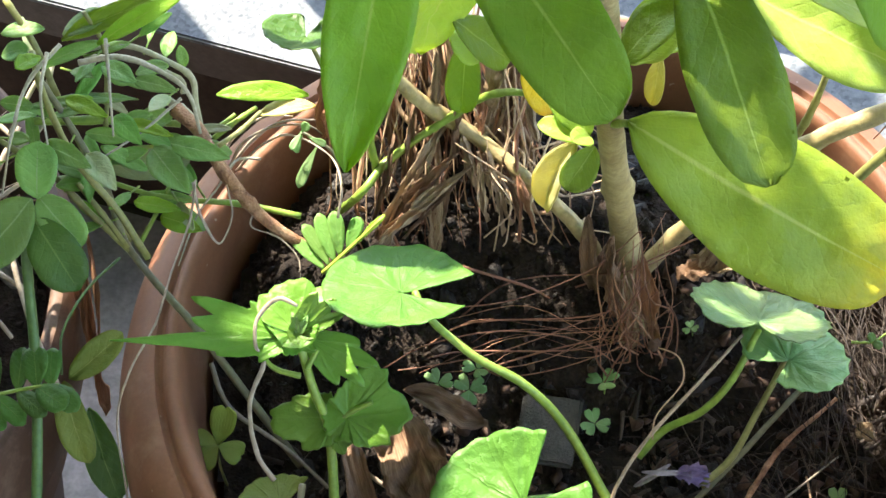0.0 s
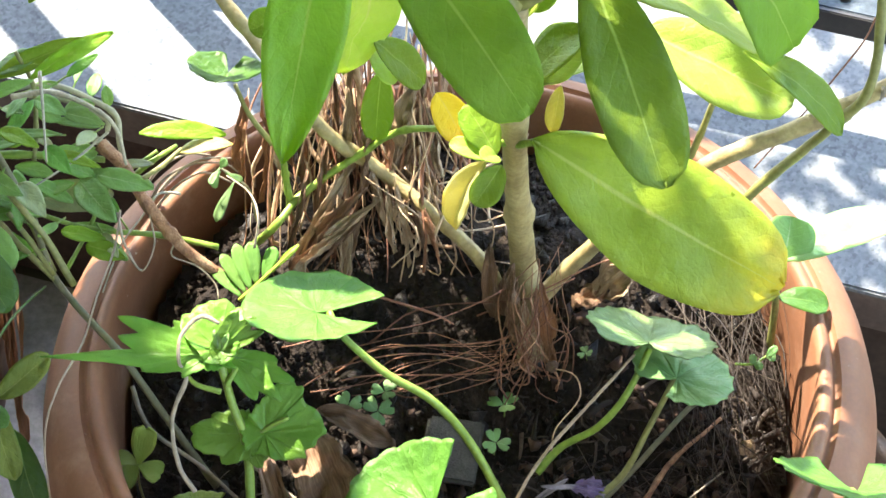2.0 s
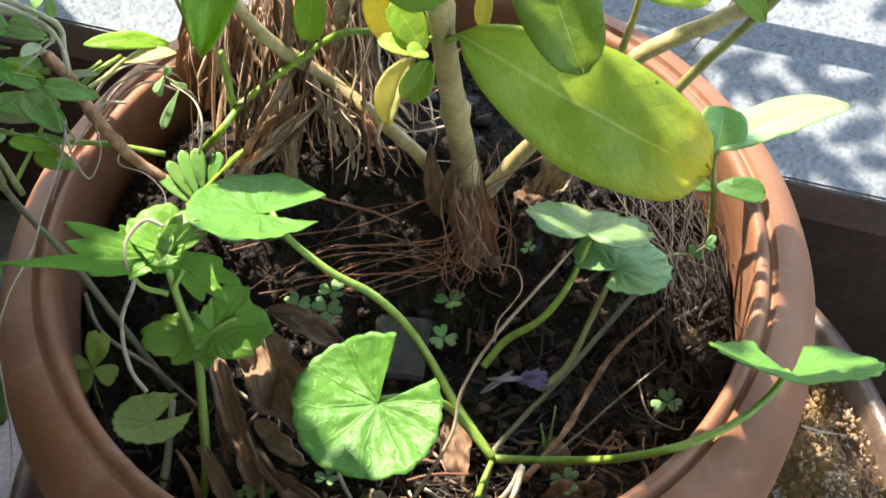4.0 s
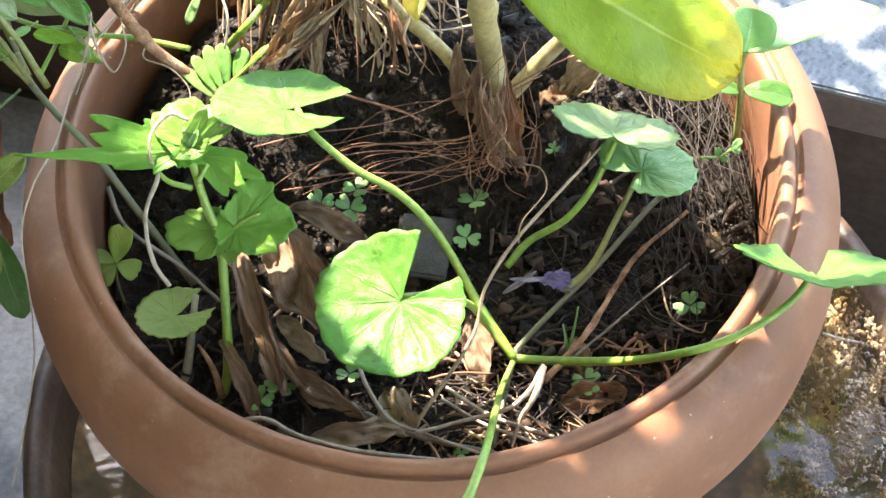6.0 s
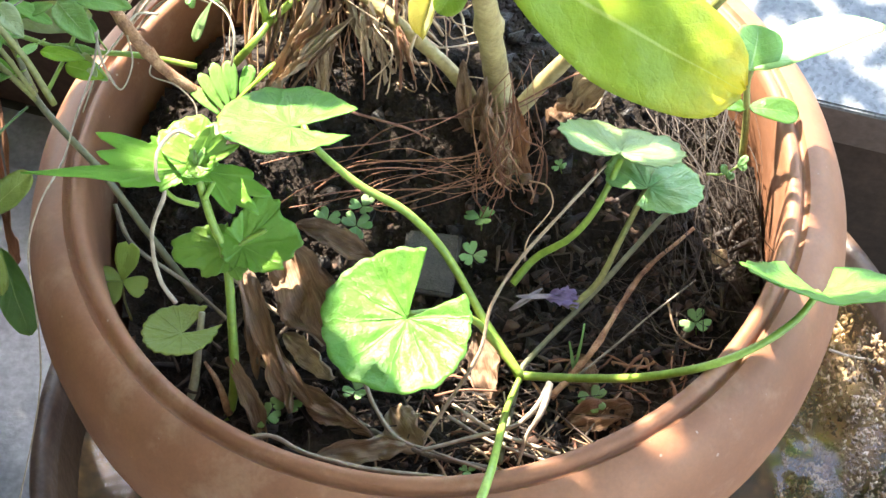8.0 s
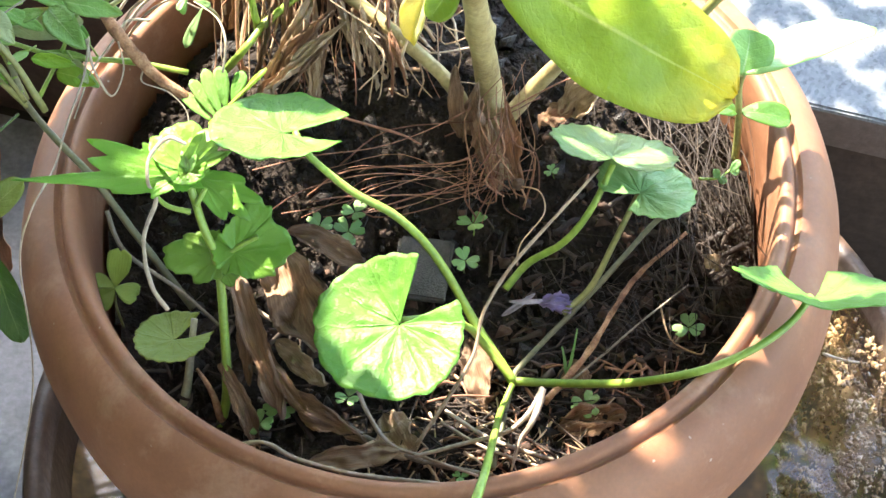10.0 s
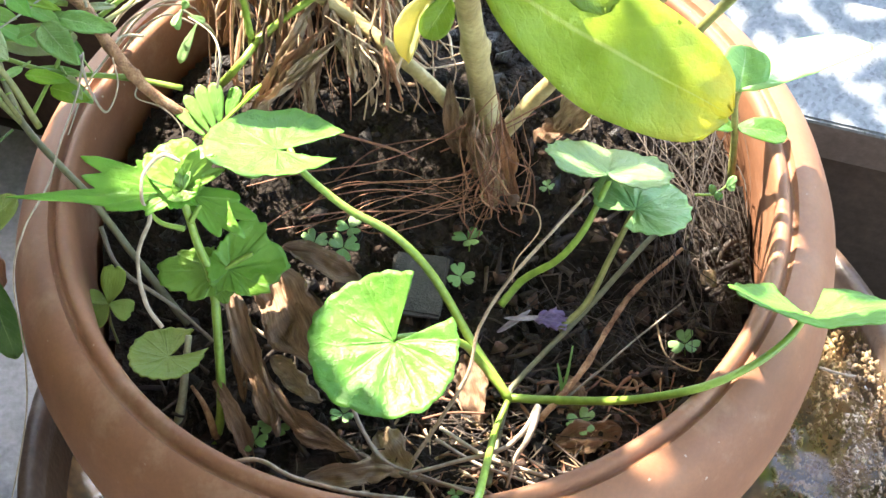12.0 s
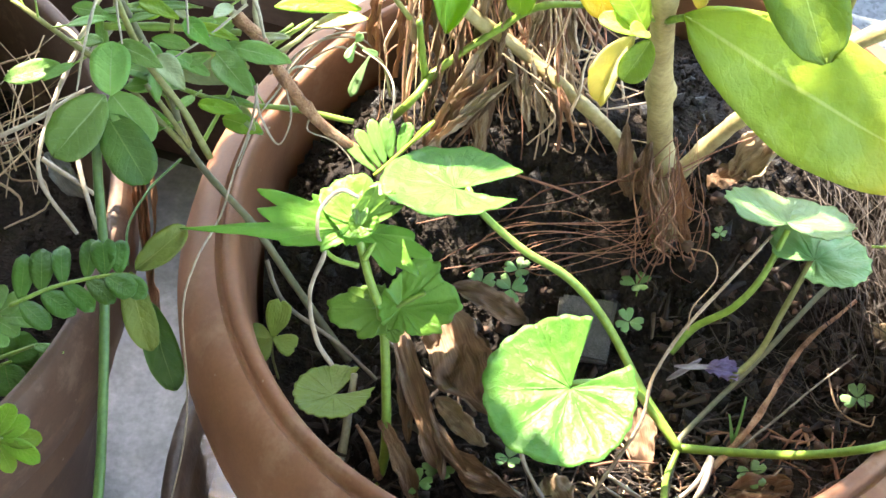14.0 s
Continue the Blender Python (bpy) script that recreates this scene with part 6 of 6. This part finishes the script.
def left_bush():
    p = thing("leafy_weed", (-0.101, -0.030, 0.252), "straggling weed with small oval leaflets over the rim", "weed")
    for pts, a, b, mat in (
        ([(-0.101, -0.030, 0.252), (-0.123, -0.009, 0.280), (-0.137, 0.003, 0.302), (-0.163, 0.031, 0.315), (-0.171, 0.048, 0.335), (-0.183, 0.062, 0.360), (-0.191, 0.068, 0.380)], 0.0017, 0.0012, GREY_OLIVE),
        ([(-0.163, 0.031, 0.315), (-0.178, 0.040, 0.330), (-0.188, 0.045, 0.345), (-0.208, 0.053, 0.360), (-0.230, 0.066, 0.370)], 0.0014, 0.001, OLIVE_STEM),
        ([(-0.097, 0.042, 0.320), (-0.121, 0.045, 0.325), (-0.148, 0.045, 0.330), (-0.170, 0.048, 0.338)], 0.0013, 0.001, STEM),
        ([(-0.159, 0.032, 0.318), (-0.148, 0.047, 0.330), (-0.141, 0.058, 0.340), (-0.121, 0.073, 0.345)], 0.001, 0.0007, STEM),
        ([(-0.132, 0.066, 0.338), (-0.140, 0.074, 0.345), (-0.146, 0.076, 0.350)], 0.0022, 0.0018, PALE_STEM),
        ([(-0.134, 0.068, 0.340), (-0.136, 0.075, 0.348), (-0.137, 0.083, 0.355), (-0.145, 0.087, 0.360), (-0.162, 0.092, 0.365), (-0.182, 0.089, 0.365), (-0.195, 0.081, 0.360), (-0.206, 0.062, 0.350)], 0.0014, 0.001, PALE_STEM),
        ([(-0.141, 0.080, 0.350), (-0.142, 0.083, 0.355), (-0.159, 0.089, 0.360), (-0.178, 0.090, 0.362)], 0.0012, 0.0009, PALE_STEM),
        ([(-0.189, 0.091, 0.365), (-0.191, 0.078, 0.360), (-0.194, 0.067, 0.350), (-0.206, 0.055, 0.345)], 0.0012, 0.0009, PALE_STEM),
        ([(-0.142, 0.069, 0.345), (-0.166, 0.066, 0.352), (-0.195, 0.062, 0.358)], 0.0014, 0.0018, STEM),
        ([(-0.130, 0.067, 0.338), (-0.121, 0.072, 0.342), (-0.114, 0.080, 0.340)], 0.0012, 0.0009, STEM),
        ([(-0.203, 0.095, 0.390), (-0.194, 0.085, 0.375), (-0.186, 0.071, 0.355), (-0.179, 0.060, 0.340), (-0.164, 0.035, 0.315)], 0.0014, 0.0012, OLIVE_STEM),
        ([(-0.174, 0.092, 0.385), (-0.169, 0.088, 0.370), (-0.168, 0.074, 0.360), (-0.169, 0.063, 0.352)], 0.0009, 0.001, OLIVE_STEM),
    ):
        part("stem", one_tube(pts, a, b, 7, 6, 0.15, (0.33, 0.66)), mat, p)
    L = [
        ((-0.188, 0.022, 0.363), (-0.187, 0.039, 0.375), 0.0165, MINT), ((-0.190, 0.022, 0.363), (-0.211, 0.004, 0.348), 0.021, MINT), ((-0.188, 0.024, 0.362), (-0.172, 0.010, 0.350), 0.0165, MINT),
        ((-0.190, 0.017, 0.358), (-0.175, -0.002, 0.338), 0.0195, DARK), ((-0.139, 0.061, 0.345), (-0.152, 0.060, 0.342), 0.0085, MINT), ((-0.140, 0.059, 0.343), (-0.122, 0.058, 0.340), 0.0095, MINT),
        ((-0.151, 0.055, 0.342), (-0.137, 0.047, 0.332), 0.0095, MINT), ((-0.140, 0.088, 0.356), (-0.141, 0.092, 0.364), 0.005, MINT), ((-0.168, 0.084, 0.365), (-0.159, 0.079, 0.358), 0.009, MINT),
        ((-0.161, 0.079, 0.358), (-0.143, 0.078, 0.355), 0.006, MINT), ((-0.158, 0.082, 0.360), (-0.145, 0.084, 0.362), 0.0075, MINT), ((-0.094, 0.087, 0.338), (-0.129, 0.083, 0.345), 0.0085, LIME),
        ((-0.111, 0.083, 0.337), (-0.100, 0.080, 0.337), 0.004, LIME), ((-0.184, 0.087, 0.375), (-0.144, 0.098, 0.385), 0.009, LIME), ((-0.184, 0.090, 0.375), (-0.165, 0.096, 0.380), 0.011, MINT),
        ((-0.199, 0.067, 0.360), (-0.156, 0.071, 0.358), 0.006, MINT), ((-0.183, 0.067, 0.360), (-0.171, 0.068, 0.360), 0.008, LIME), ((-0.173, 0.055, 0.340), (-0.139, 0.059, 0.335), 0.014, PALE),
        ((-0.159, 0.046, 0.330), (-0.137, 0.045, 0.328), 0.0055, MINT), ((-0.149, 0.043, 0.328), (-0.134, 0.038, 0.318), 0.0075, MINT), ((-0.137, 0.066, 0.345), (-0.122, 0.066, 0.345), 0.0045, PALE),
        ((-0.158, 0.067, 0.350), (-0.144, 0.069, 0.350), 0.009, MINT), ((-0.177, 0.062, 0.350), (-0.162, 0.061, 0.346), 0.0065, MINT), ((-0.187, 0.041, 0.345), (-0.167, 0.044, 0.345), 0.0085, MINT),
        ((-0.189, 0.048, 0.350), (-0.166, 0.044, 0.340), 0.009, MINT), ((-0.206, 0.080, 0.375), (-0.195, 0.081, 0.378), 0.009, MINT), ((-0.207, 0.066, 0.365), (-0.195, 0.066, 0.362), 0.007, MINT),
        ((-0.194, 0.078, 0.370), (-0.168, 0.086, 0.375), 0.006, MINT), ((-0.206, 0.087, 0.380), (-0.189, 0.087, 0.382), 0.007, MINT), ((-0.171, 0.057, 0.348), (-0.154, 0.051, 0.340), 0.007, MINT),
        ((-0.160, 0.074, 0.430), (-0.137, 0.082, 0.440), 0.0055, LIME), ((-0.163, 0.063, 0.400), (-0.131, 0.077, 0.410), 0.0075, LIME), ((-0.237, 0.050, 0.340), (-0.214, 0.054, 0.345), 0.0095, MINT),
        ((-0.145, 0.059, 0.345), (-0.159, 0.064, 0.350), 0.0075, MINT), ((-0.114, 0.078, 0.338), (-0.091, 0.082, 0.338), 0.008, YELLOW),
    ]
    for i, (b, t, w, mat) in enumerate(L):
        part("leaflet", blade(b, t, w, (0.25 * math.sin(i * 2.1), -0.25 + 0.3 * math.cos(i * 1.3), 0.9), 0.1, 0.16, (0.62, 0.5) if w > 0.012 else (0.72, 0.7), wave=0.03, nu=12, nv=6, seed=i + 100), mat, p)
    for pts, a, b in (
        ([(-0.1789, 0.0706, 0.392), (-0.1912, 0.0581, 0.385), (-0.1973, 0.0418, 0.375), (-0.2015, 0.0253, 0.362)], 0.0012, 0.0009),
        ([(-0.1822, 0.0633, 0.396), (-0.1841, 0.0485, 0.390), (-0.1824, 0.0350, 0.378)], 0.0011, 0.0008),
        ([(-0.1569, 0.0554, 0.412), (-0.1552, 0.0393, 0.405), (-0.1542, 0.0247, 0.395)], 0.0010, 0.0008),
        ([(-0.1359, 0.0572, 0.375), (-0.1510, 0.0475, 0.368), (-0.1661, 0.0406, 0.362)], 0.0009, 0.0007),
        ([(-0.1729, 0.0666, 0.386), (-0.1569, 0.0667, 0.388), (-0.1411, 0.0631, 0.382), (-0.1331, 0.0586, 0.375), (-0.1296, 0.0483, 0.365)], 0.0017, 0.0014),
        ([(-0.1126, 0.0625, 0.330), (-0.1209, 0.0583, 0.335), (-0.1272, 0.0458, 0.335), (-0.1353, 0.0361, 0.330), (-0.1428, 0.0201, 0.320)], 0.0008, 0.0006),
    ):
        part("twig", one_tube(pts, a * 0.75, b * 0.45, 7, 6, 0.3, (0.3, 0.55, 0.8)), PALE_TWIG, p, "pale bare twig")
    for pts, a, b in (
        ([(-0.1914, 0.0735, 0.385), (-0.1869, 0.0589, 0.378), (-0.1761, 0.0391, 0.365), (-0.1629, 0.0295, 0.345), (-0.1536, 0.0206, 0.325)], 0.0013, 0.0015),
        ([(-0.1774, 0.0381, 0.350), (-0.1693, 0.0310, 0.340), (-0.1621, 0.0259, 0.325)], 0.0011, 0.0011),
        ([(-0.1265, 0.0577, 0.345), (-0.1183, 0.0651, 0.345), (-0.1116, 0.0754, 0.343)], 0.0011, 0.0009),
    ):
        part("stem", one_tube(pts, a, b, 7, 6, 0.12, (0.5,)), OLIVE_STEM, p)
    broad = [
        ((-0.1629, 0.0614, 0.390), (-0.1506, 0.0567, 0.386), 0.0087, MINT),
        ((-0.1519, 0.0584, 0.385), (-0.1363, 0.0556, 0.381), 0.0066, MINT),
        ((-0.1415, 0.0479, 0.360), (-0.1196, 0.0434, 0.356), 0.0095, MINT),
        ((-0.1501, 0.0522, 0.352), (-0.1350, 0.0334, 0.348), 0.0128, MINT),
        ((-0.1861, 0.0400, 0.372), (-0.1680, 0.0314, 0.368), 0.0091, MINT),
        ((-0.1716, 0.0409, 0.364), (-0.1600, 0.0271, 0.360), 0.0099, PALE),
        ((-0.1578, 0.0361, 0.340), (-0.1404, 0.0349, 0.336), 0.0066, LIME),
        ((-0.1483, 0.0328, 0.335), (-0.1327, 0.0285, 0.331), 0.0087, LIME),
        ((-0.1763, 0.0504, 0.385), (-0.1610, 0.0447, 0.381), 0.0075, LIME),
        ((-0.1595, 0.0493, 0.376), (-0.1495, 0.0385, 0.372), 0.0083, WEED),
        ((-0.1942, 0.0598, 0.392), (-0.1867, 0.0681, 0.388), 0.0070, LIME),
        ((-0.1567, 0.0504, 0.370), (-0.1395, 0.0467, 0.366), 0.0062, LIME),
    ]
    for i, (b, t, w, mat) in enumerate(broad):
        part("leaflet", blade(b, t, w, (0.2 * math.sin(i * 1.7), -0.3 + 0.3 * math.cos(i * 2.3), 0.9), 0.1, 0.22, (0.5, 0.85), wave=0.05, nu=14, nv=8, seed=i + 300), mat, p)
    rnd = random.Random(44)
    for k, line in enumerate(([(-0.163, 0.031, 0.315), (-0.171, 0.048, 0.335), (-0.183, 0.062, 0.360)], [(-0.178, 0.040, 0.330), (-0.208, 0.053, 0.360), (-0.230, 0.066, 0.370)], [(-0.121, 0.045, 0.325), (-0.170, 0.048, 0.338)], [(-0.136, 0.075, 0.348), (-0.162, 0.092, 0.365), (-0.195, 0.081, 0.360)], [(-0.142, 0.069, 0.345), (-0.195, 0.062, 0.358)])):
        for q in curve(line, 4)[1:]:
            a = rnd.uniform(0, math.tau)
            o = Vector((math.cos(a), math.sin(a), rnd.uniform(0.0, 0.6)))
            s = q + o * 0.006
            part("leaflet", blade(s, s + o * rnd.uniform(0.011, 0.019), rnd.uniform(0.004, 0.0065), (rnd.uniform(-0.4, 0.4), rnd.uniform(-0.5, 0.3), 1), 0.1, 0.2, (0.75, 0.75), wave=0.03, nu=10, nv=6, seed=k + 200), (MINT, PALE, WEED)[rnd.randrange(3)], p)
            part("stalk", one_tube([q, q.lerp(s, 0.5), s + o * 0.001], 0.0005, 0.0004, 5, 2), STEM, p)
    # lobed dark leaf over the sill
    q = thing("round_leaf_shoot", (-0.074, 0.062, 0.360), "dark green rounded leaf on a bent stalk", "weed")
    part("stalk", one_tube([(-0.073, 0.062, 0.360), (-0.081, 0.062, 0.378), (-0.085, 0.062, 0.395)], 0.0012, 0.0009, 6, 5), OLIVE_STEM, q)
    part("leaf", round_blade((-0.087, 0.062, 0.402), (0.1, 0.35, 0.9), (0.3, 1, 0), 0.0165, 0.4, 0.2, 7, 0.02, 1.1, 0, 0.1, 50), DARK, q)


def left_pot_plants():
    bush = thing("bushy_weed", (LX, LY, 0.225), "leafy green weed filling the neighbouring pot", "weed")
    rnd = random.Random(31)
    bm = bmesh.new()
    for k in range(9):
        top = Vector((LX - 0.04 + rnd.uniform(-0.1, 0.07), LY + rnd.uniform(-0.11, 0.1), rnd.uniform(0.42, 0.62)))
        foot = Vector((LX + rnd.uniform(-0.06, 0.04), LY + rnd.uniform(-0.06, 0.06), 0.213))
        line = curve([foot, foot.lerp(top, 0.5) + Vector((0, 0, 0.03)), top], 8)
        part("stem", one_tube([foot, foot.lerp(top, 0.5) + Vector((0, 0, 0.03)), top], 0.002, 0.001, 6, 5), OLIVE_STEM, bush)
        for q in line[4:]:
            for _ in range(7):
                d = Vector((rnd.uniform(-1, 1), rnd.uniform(-1, 1), rnd.uniform(-0.4, 0.5))).normalized() * rnd.uniform(0.02, 0.034)
                if (q + d).x > LX + 0.075:
                    continue
                blade(q, q + d, rnd.uniform(0.011, 0.017), (0, 0, 1), 0.1, 0.15, (0.62, 0.5), nu=6, nv=4, bm=bm)
    tagged(part("foliage", bm, WEED, bush, "small oval green leaves"), kind="stuff")
    stick("green_stalk", [(-0.194, 0.024, 0.360), (-0.196, 0.008, 0.335), (-0.194, -0.019, 0.315), (-0.194, -0.051, 0.295), (-0.194, -0.088, 0.280), (-0.195, -0.122, 0.270)], 0.002, 0.0022, DARK_STEM, "tall smooth green stalk rising between the pots", "weed", 0.05)
    feather_leaf("feather_weed", [(-0.231, -0.036, 0.305), (-0.214, -0.031, 0.310), (-0.196, -0.029, 0.314), (-0.184, -0.029, 0.316)], 0, 0.0195, 0.0098, 6, DARK, "dark green feathery leaf of many oval leaflets")
    leaf_fan("feather_weed", "bluish green feathery leaf of long narrow leaflets", [(-0.2558, -0.0308, 0.28), (-0.2373, -0.0322, 0.292)], [((-0.2387, -0.0311, 0.29), (-0.2163, -0.0354, 0.294), 0.0085), ((-0.2408, -0.0324, 0.29), (-0.2296, -0.0396, 0.29), 0.0075), ((-0.2447, -0.034, 0.29), (-0.234, -0.0436, 0.288), 0.007), ((-0.2397, -0.0303, 0.29), (-0.2275, -0.0242, 0.296), 0.008), ((-0.2435, -0.0324, 0.29), (-0.2362, -0.02, 0.296), 0.0075)], MINT, (0.0, -0.2, 1))
    leaf_fan("feather_weed", "light green feathery leaf of oval leaflets", [(-0.2498, -0.0831, 0.273), (-0.2319, -0.0839, 0.285)], [((-0.2328, -0.083, 0.283), (-0.2164, -0.0848, 0.285), 0.0085), ((-0.2332, -0.0835, 0.283), (-0.2167, -0.0937, 0.283), 0.008), ((-0.2344, -0.084, 0.283), (-0.2271, -0.0969, 0.281), 0.008), ((-0.2334, -0.082, 0.283), (-0.2218, -0.0769, 0.287), 0.0085), ((-0.2348, -0.0814, 0.283), (-0.2282, -0.0714, 0.289), 0.0085)], LIME, (0.0, -0.2, 1))
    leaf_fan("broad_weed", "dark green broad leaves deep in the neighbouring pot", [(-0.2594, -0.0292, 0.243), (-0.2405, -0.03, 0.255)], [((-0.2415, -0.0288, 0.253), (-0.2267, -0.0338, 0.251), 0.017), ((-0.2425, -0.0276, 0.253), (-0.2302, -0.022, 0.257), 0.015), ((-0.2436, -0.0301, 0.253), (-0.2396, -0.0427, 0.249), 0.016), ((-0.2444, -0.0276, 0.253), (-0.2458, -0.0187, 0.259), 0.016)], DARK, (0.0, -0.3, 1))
    leaf_fan("sprig", "thin shoot ending in a small bluish leaf", [(-0.2435, -0.0387, 0.27), (-0.2251, -0.0398, 0.282)], [((-0.2261, -0.0385, 0.28), (-0.2125, -0.0445, 0.284), 0.0045)], MINT, (0.0, -0.2, 1))
    dry_blades([((-0.2345, 0.0676, 0.27), (-0.2183, 0.0541, 0.255), 0.011, GREY_LEAF, (0.3, -0.5, 0.8), 0.05, 0.5), ((-0.2308, 0.0716, 0.268), (-0.2203, 0.055, 0.262), 0.007, GREY_LEAF, (0.1, -0.5, 0.8), 0.05, 0.6)], "bleached grey dry leaf lying in the neighbouring pot")
    q = thing("feather_weed", (-0.088, 0.023, 0.311), "bright green feathery leaf of narrow leaflets", "weed")
    part("rib", one_tube([(-0.089, 0.022, 0.310), (-0.079, 0.028, 0.316), (-0.064, 0.037, 0.326)], 0.0008, 0.0007, 6, 5), LIME_STEM, q)
    for i, (p0, p1, w) in enumerate((((-0.088, 0.023, 0.311), (-0.100, 0.034, 0.316), 0.0052), ((-0.086, 0.024, 0.312), (-0.096, 0.038, 0.320), 0.0056), ((-0.084, 0.025, 0.313), (-0.090, 0.041, 0.323), 0.006), ((-0.082, 0.027, 0.314), (-0.084, 0.041, 0.324), 0.0062), ((-0.079, 0.029, 0.315), (-0.074, 0.038, 0.324), 0.006), ((-0.075, 0.030, 0.318), (-0.064, 0.037, 0.326), 0.0028))):
        part("leaflet", blade(p0, p1, w, (0.1, -0.15, 1), 0.06, 0.12, (0.7, 0.35), wave=0.02, nu=10, nv=4, seed=i), (WEED, LIME)[i == 5], q)
    q = thing("hanging_shoot", (-0.177, -0.022, 0.312), "drooping olive-green leaves hanging between the pots", "weed")
    part("stem", one_tube([(-0.167, 0.028, 0.315), (-0.178, 0.014, 0.315), (-0.186, -0.004, 0.313), (-0.185, -0.021, 0.310)], 0.0006, 0.0005, 6, 5), DARK_STEM, q)
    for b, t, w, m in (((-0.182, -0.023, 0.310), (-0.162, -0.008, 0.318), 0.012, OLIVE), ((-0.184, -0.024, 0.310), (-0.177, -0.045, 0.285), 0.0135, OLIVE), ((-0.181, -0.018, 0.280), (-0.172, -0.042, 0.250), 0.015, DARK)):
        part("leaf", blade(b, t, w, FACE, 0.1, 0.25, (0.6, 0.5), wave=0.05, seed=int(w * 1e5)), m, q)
    dry_blades([((-0.188, 0.052, 0.310), (-0.188, 0.015, 0.220), 0.006, RUST, (0.3, -0.6, 0.6), 0.05, 0.7), ((-0.192, 0.057, 0.310), (-0.189, 0.021, 0.250), 0.005, RUST, (0.3, -0.6, 0.6), 0.05, 0.7), ((-0.184, 0.049, 0.310), (-0.185, 0.023, 0.260), 0.003, RUST, (0.3, -0.6, 0.6), 0.08, 0.7)], "rusty dried strip leaf hanging off the pot")
    straws("dry_straw", "pale dry grass in the neighbouring pot", 44, ((-0.33, 0.03, 0.235), (-0.24, 0.09, 0.25)), ((-0.32, 0.05, 0.27), (-0.21, 0.11, 0.32)), 0.0005, STRAW, 23, 0.02, 0.01)
    for pts in ([(-0.205, 0.070, 0.345), (-0.218, 0.047, 0.330), (-0.224, 0.021, 0.315), (-0.209, 0.002, 0.300)], [(-0.211, 0.035, 0.315), (-0.204, 0.012, 0.300), (-0.191, -0.014, 0.290)], [(-0.225, 0.033, 0.310), (-0.204, 0.022, 0.300)], [(-0.247, 0.053, 0.300), (-0.232, 0.057, 0.305), (-0.210, 0.065, 0.315)], [(-0.216, 0.070, 0.350), (-0.210, 0.067, 0.348), (-0.202, 0.059, 0.345)]):
        stick("dry_stalk", pts, 0.0011, 0.0009, PALE_STRAW, "pale dry stalk in the neighbouring pot", "dry stalk", 0.4)


shrub()
pennywort()
lobed_weed()
clovers()
sorrel()
seedlings()
left_bush()
left_pot_plants()
litter()
stick("dry_stalk", [(0.186, 0.011, 0.126), (0.196, 0.006, 0.127), (0.213, 0.002, 0.127)], 0.0007, 0.0006, PALE_STRAW, "thin pale stalk floating on the water", "dry stalk", 0.4)
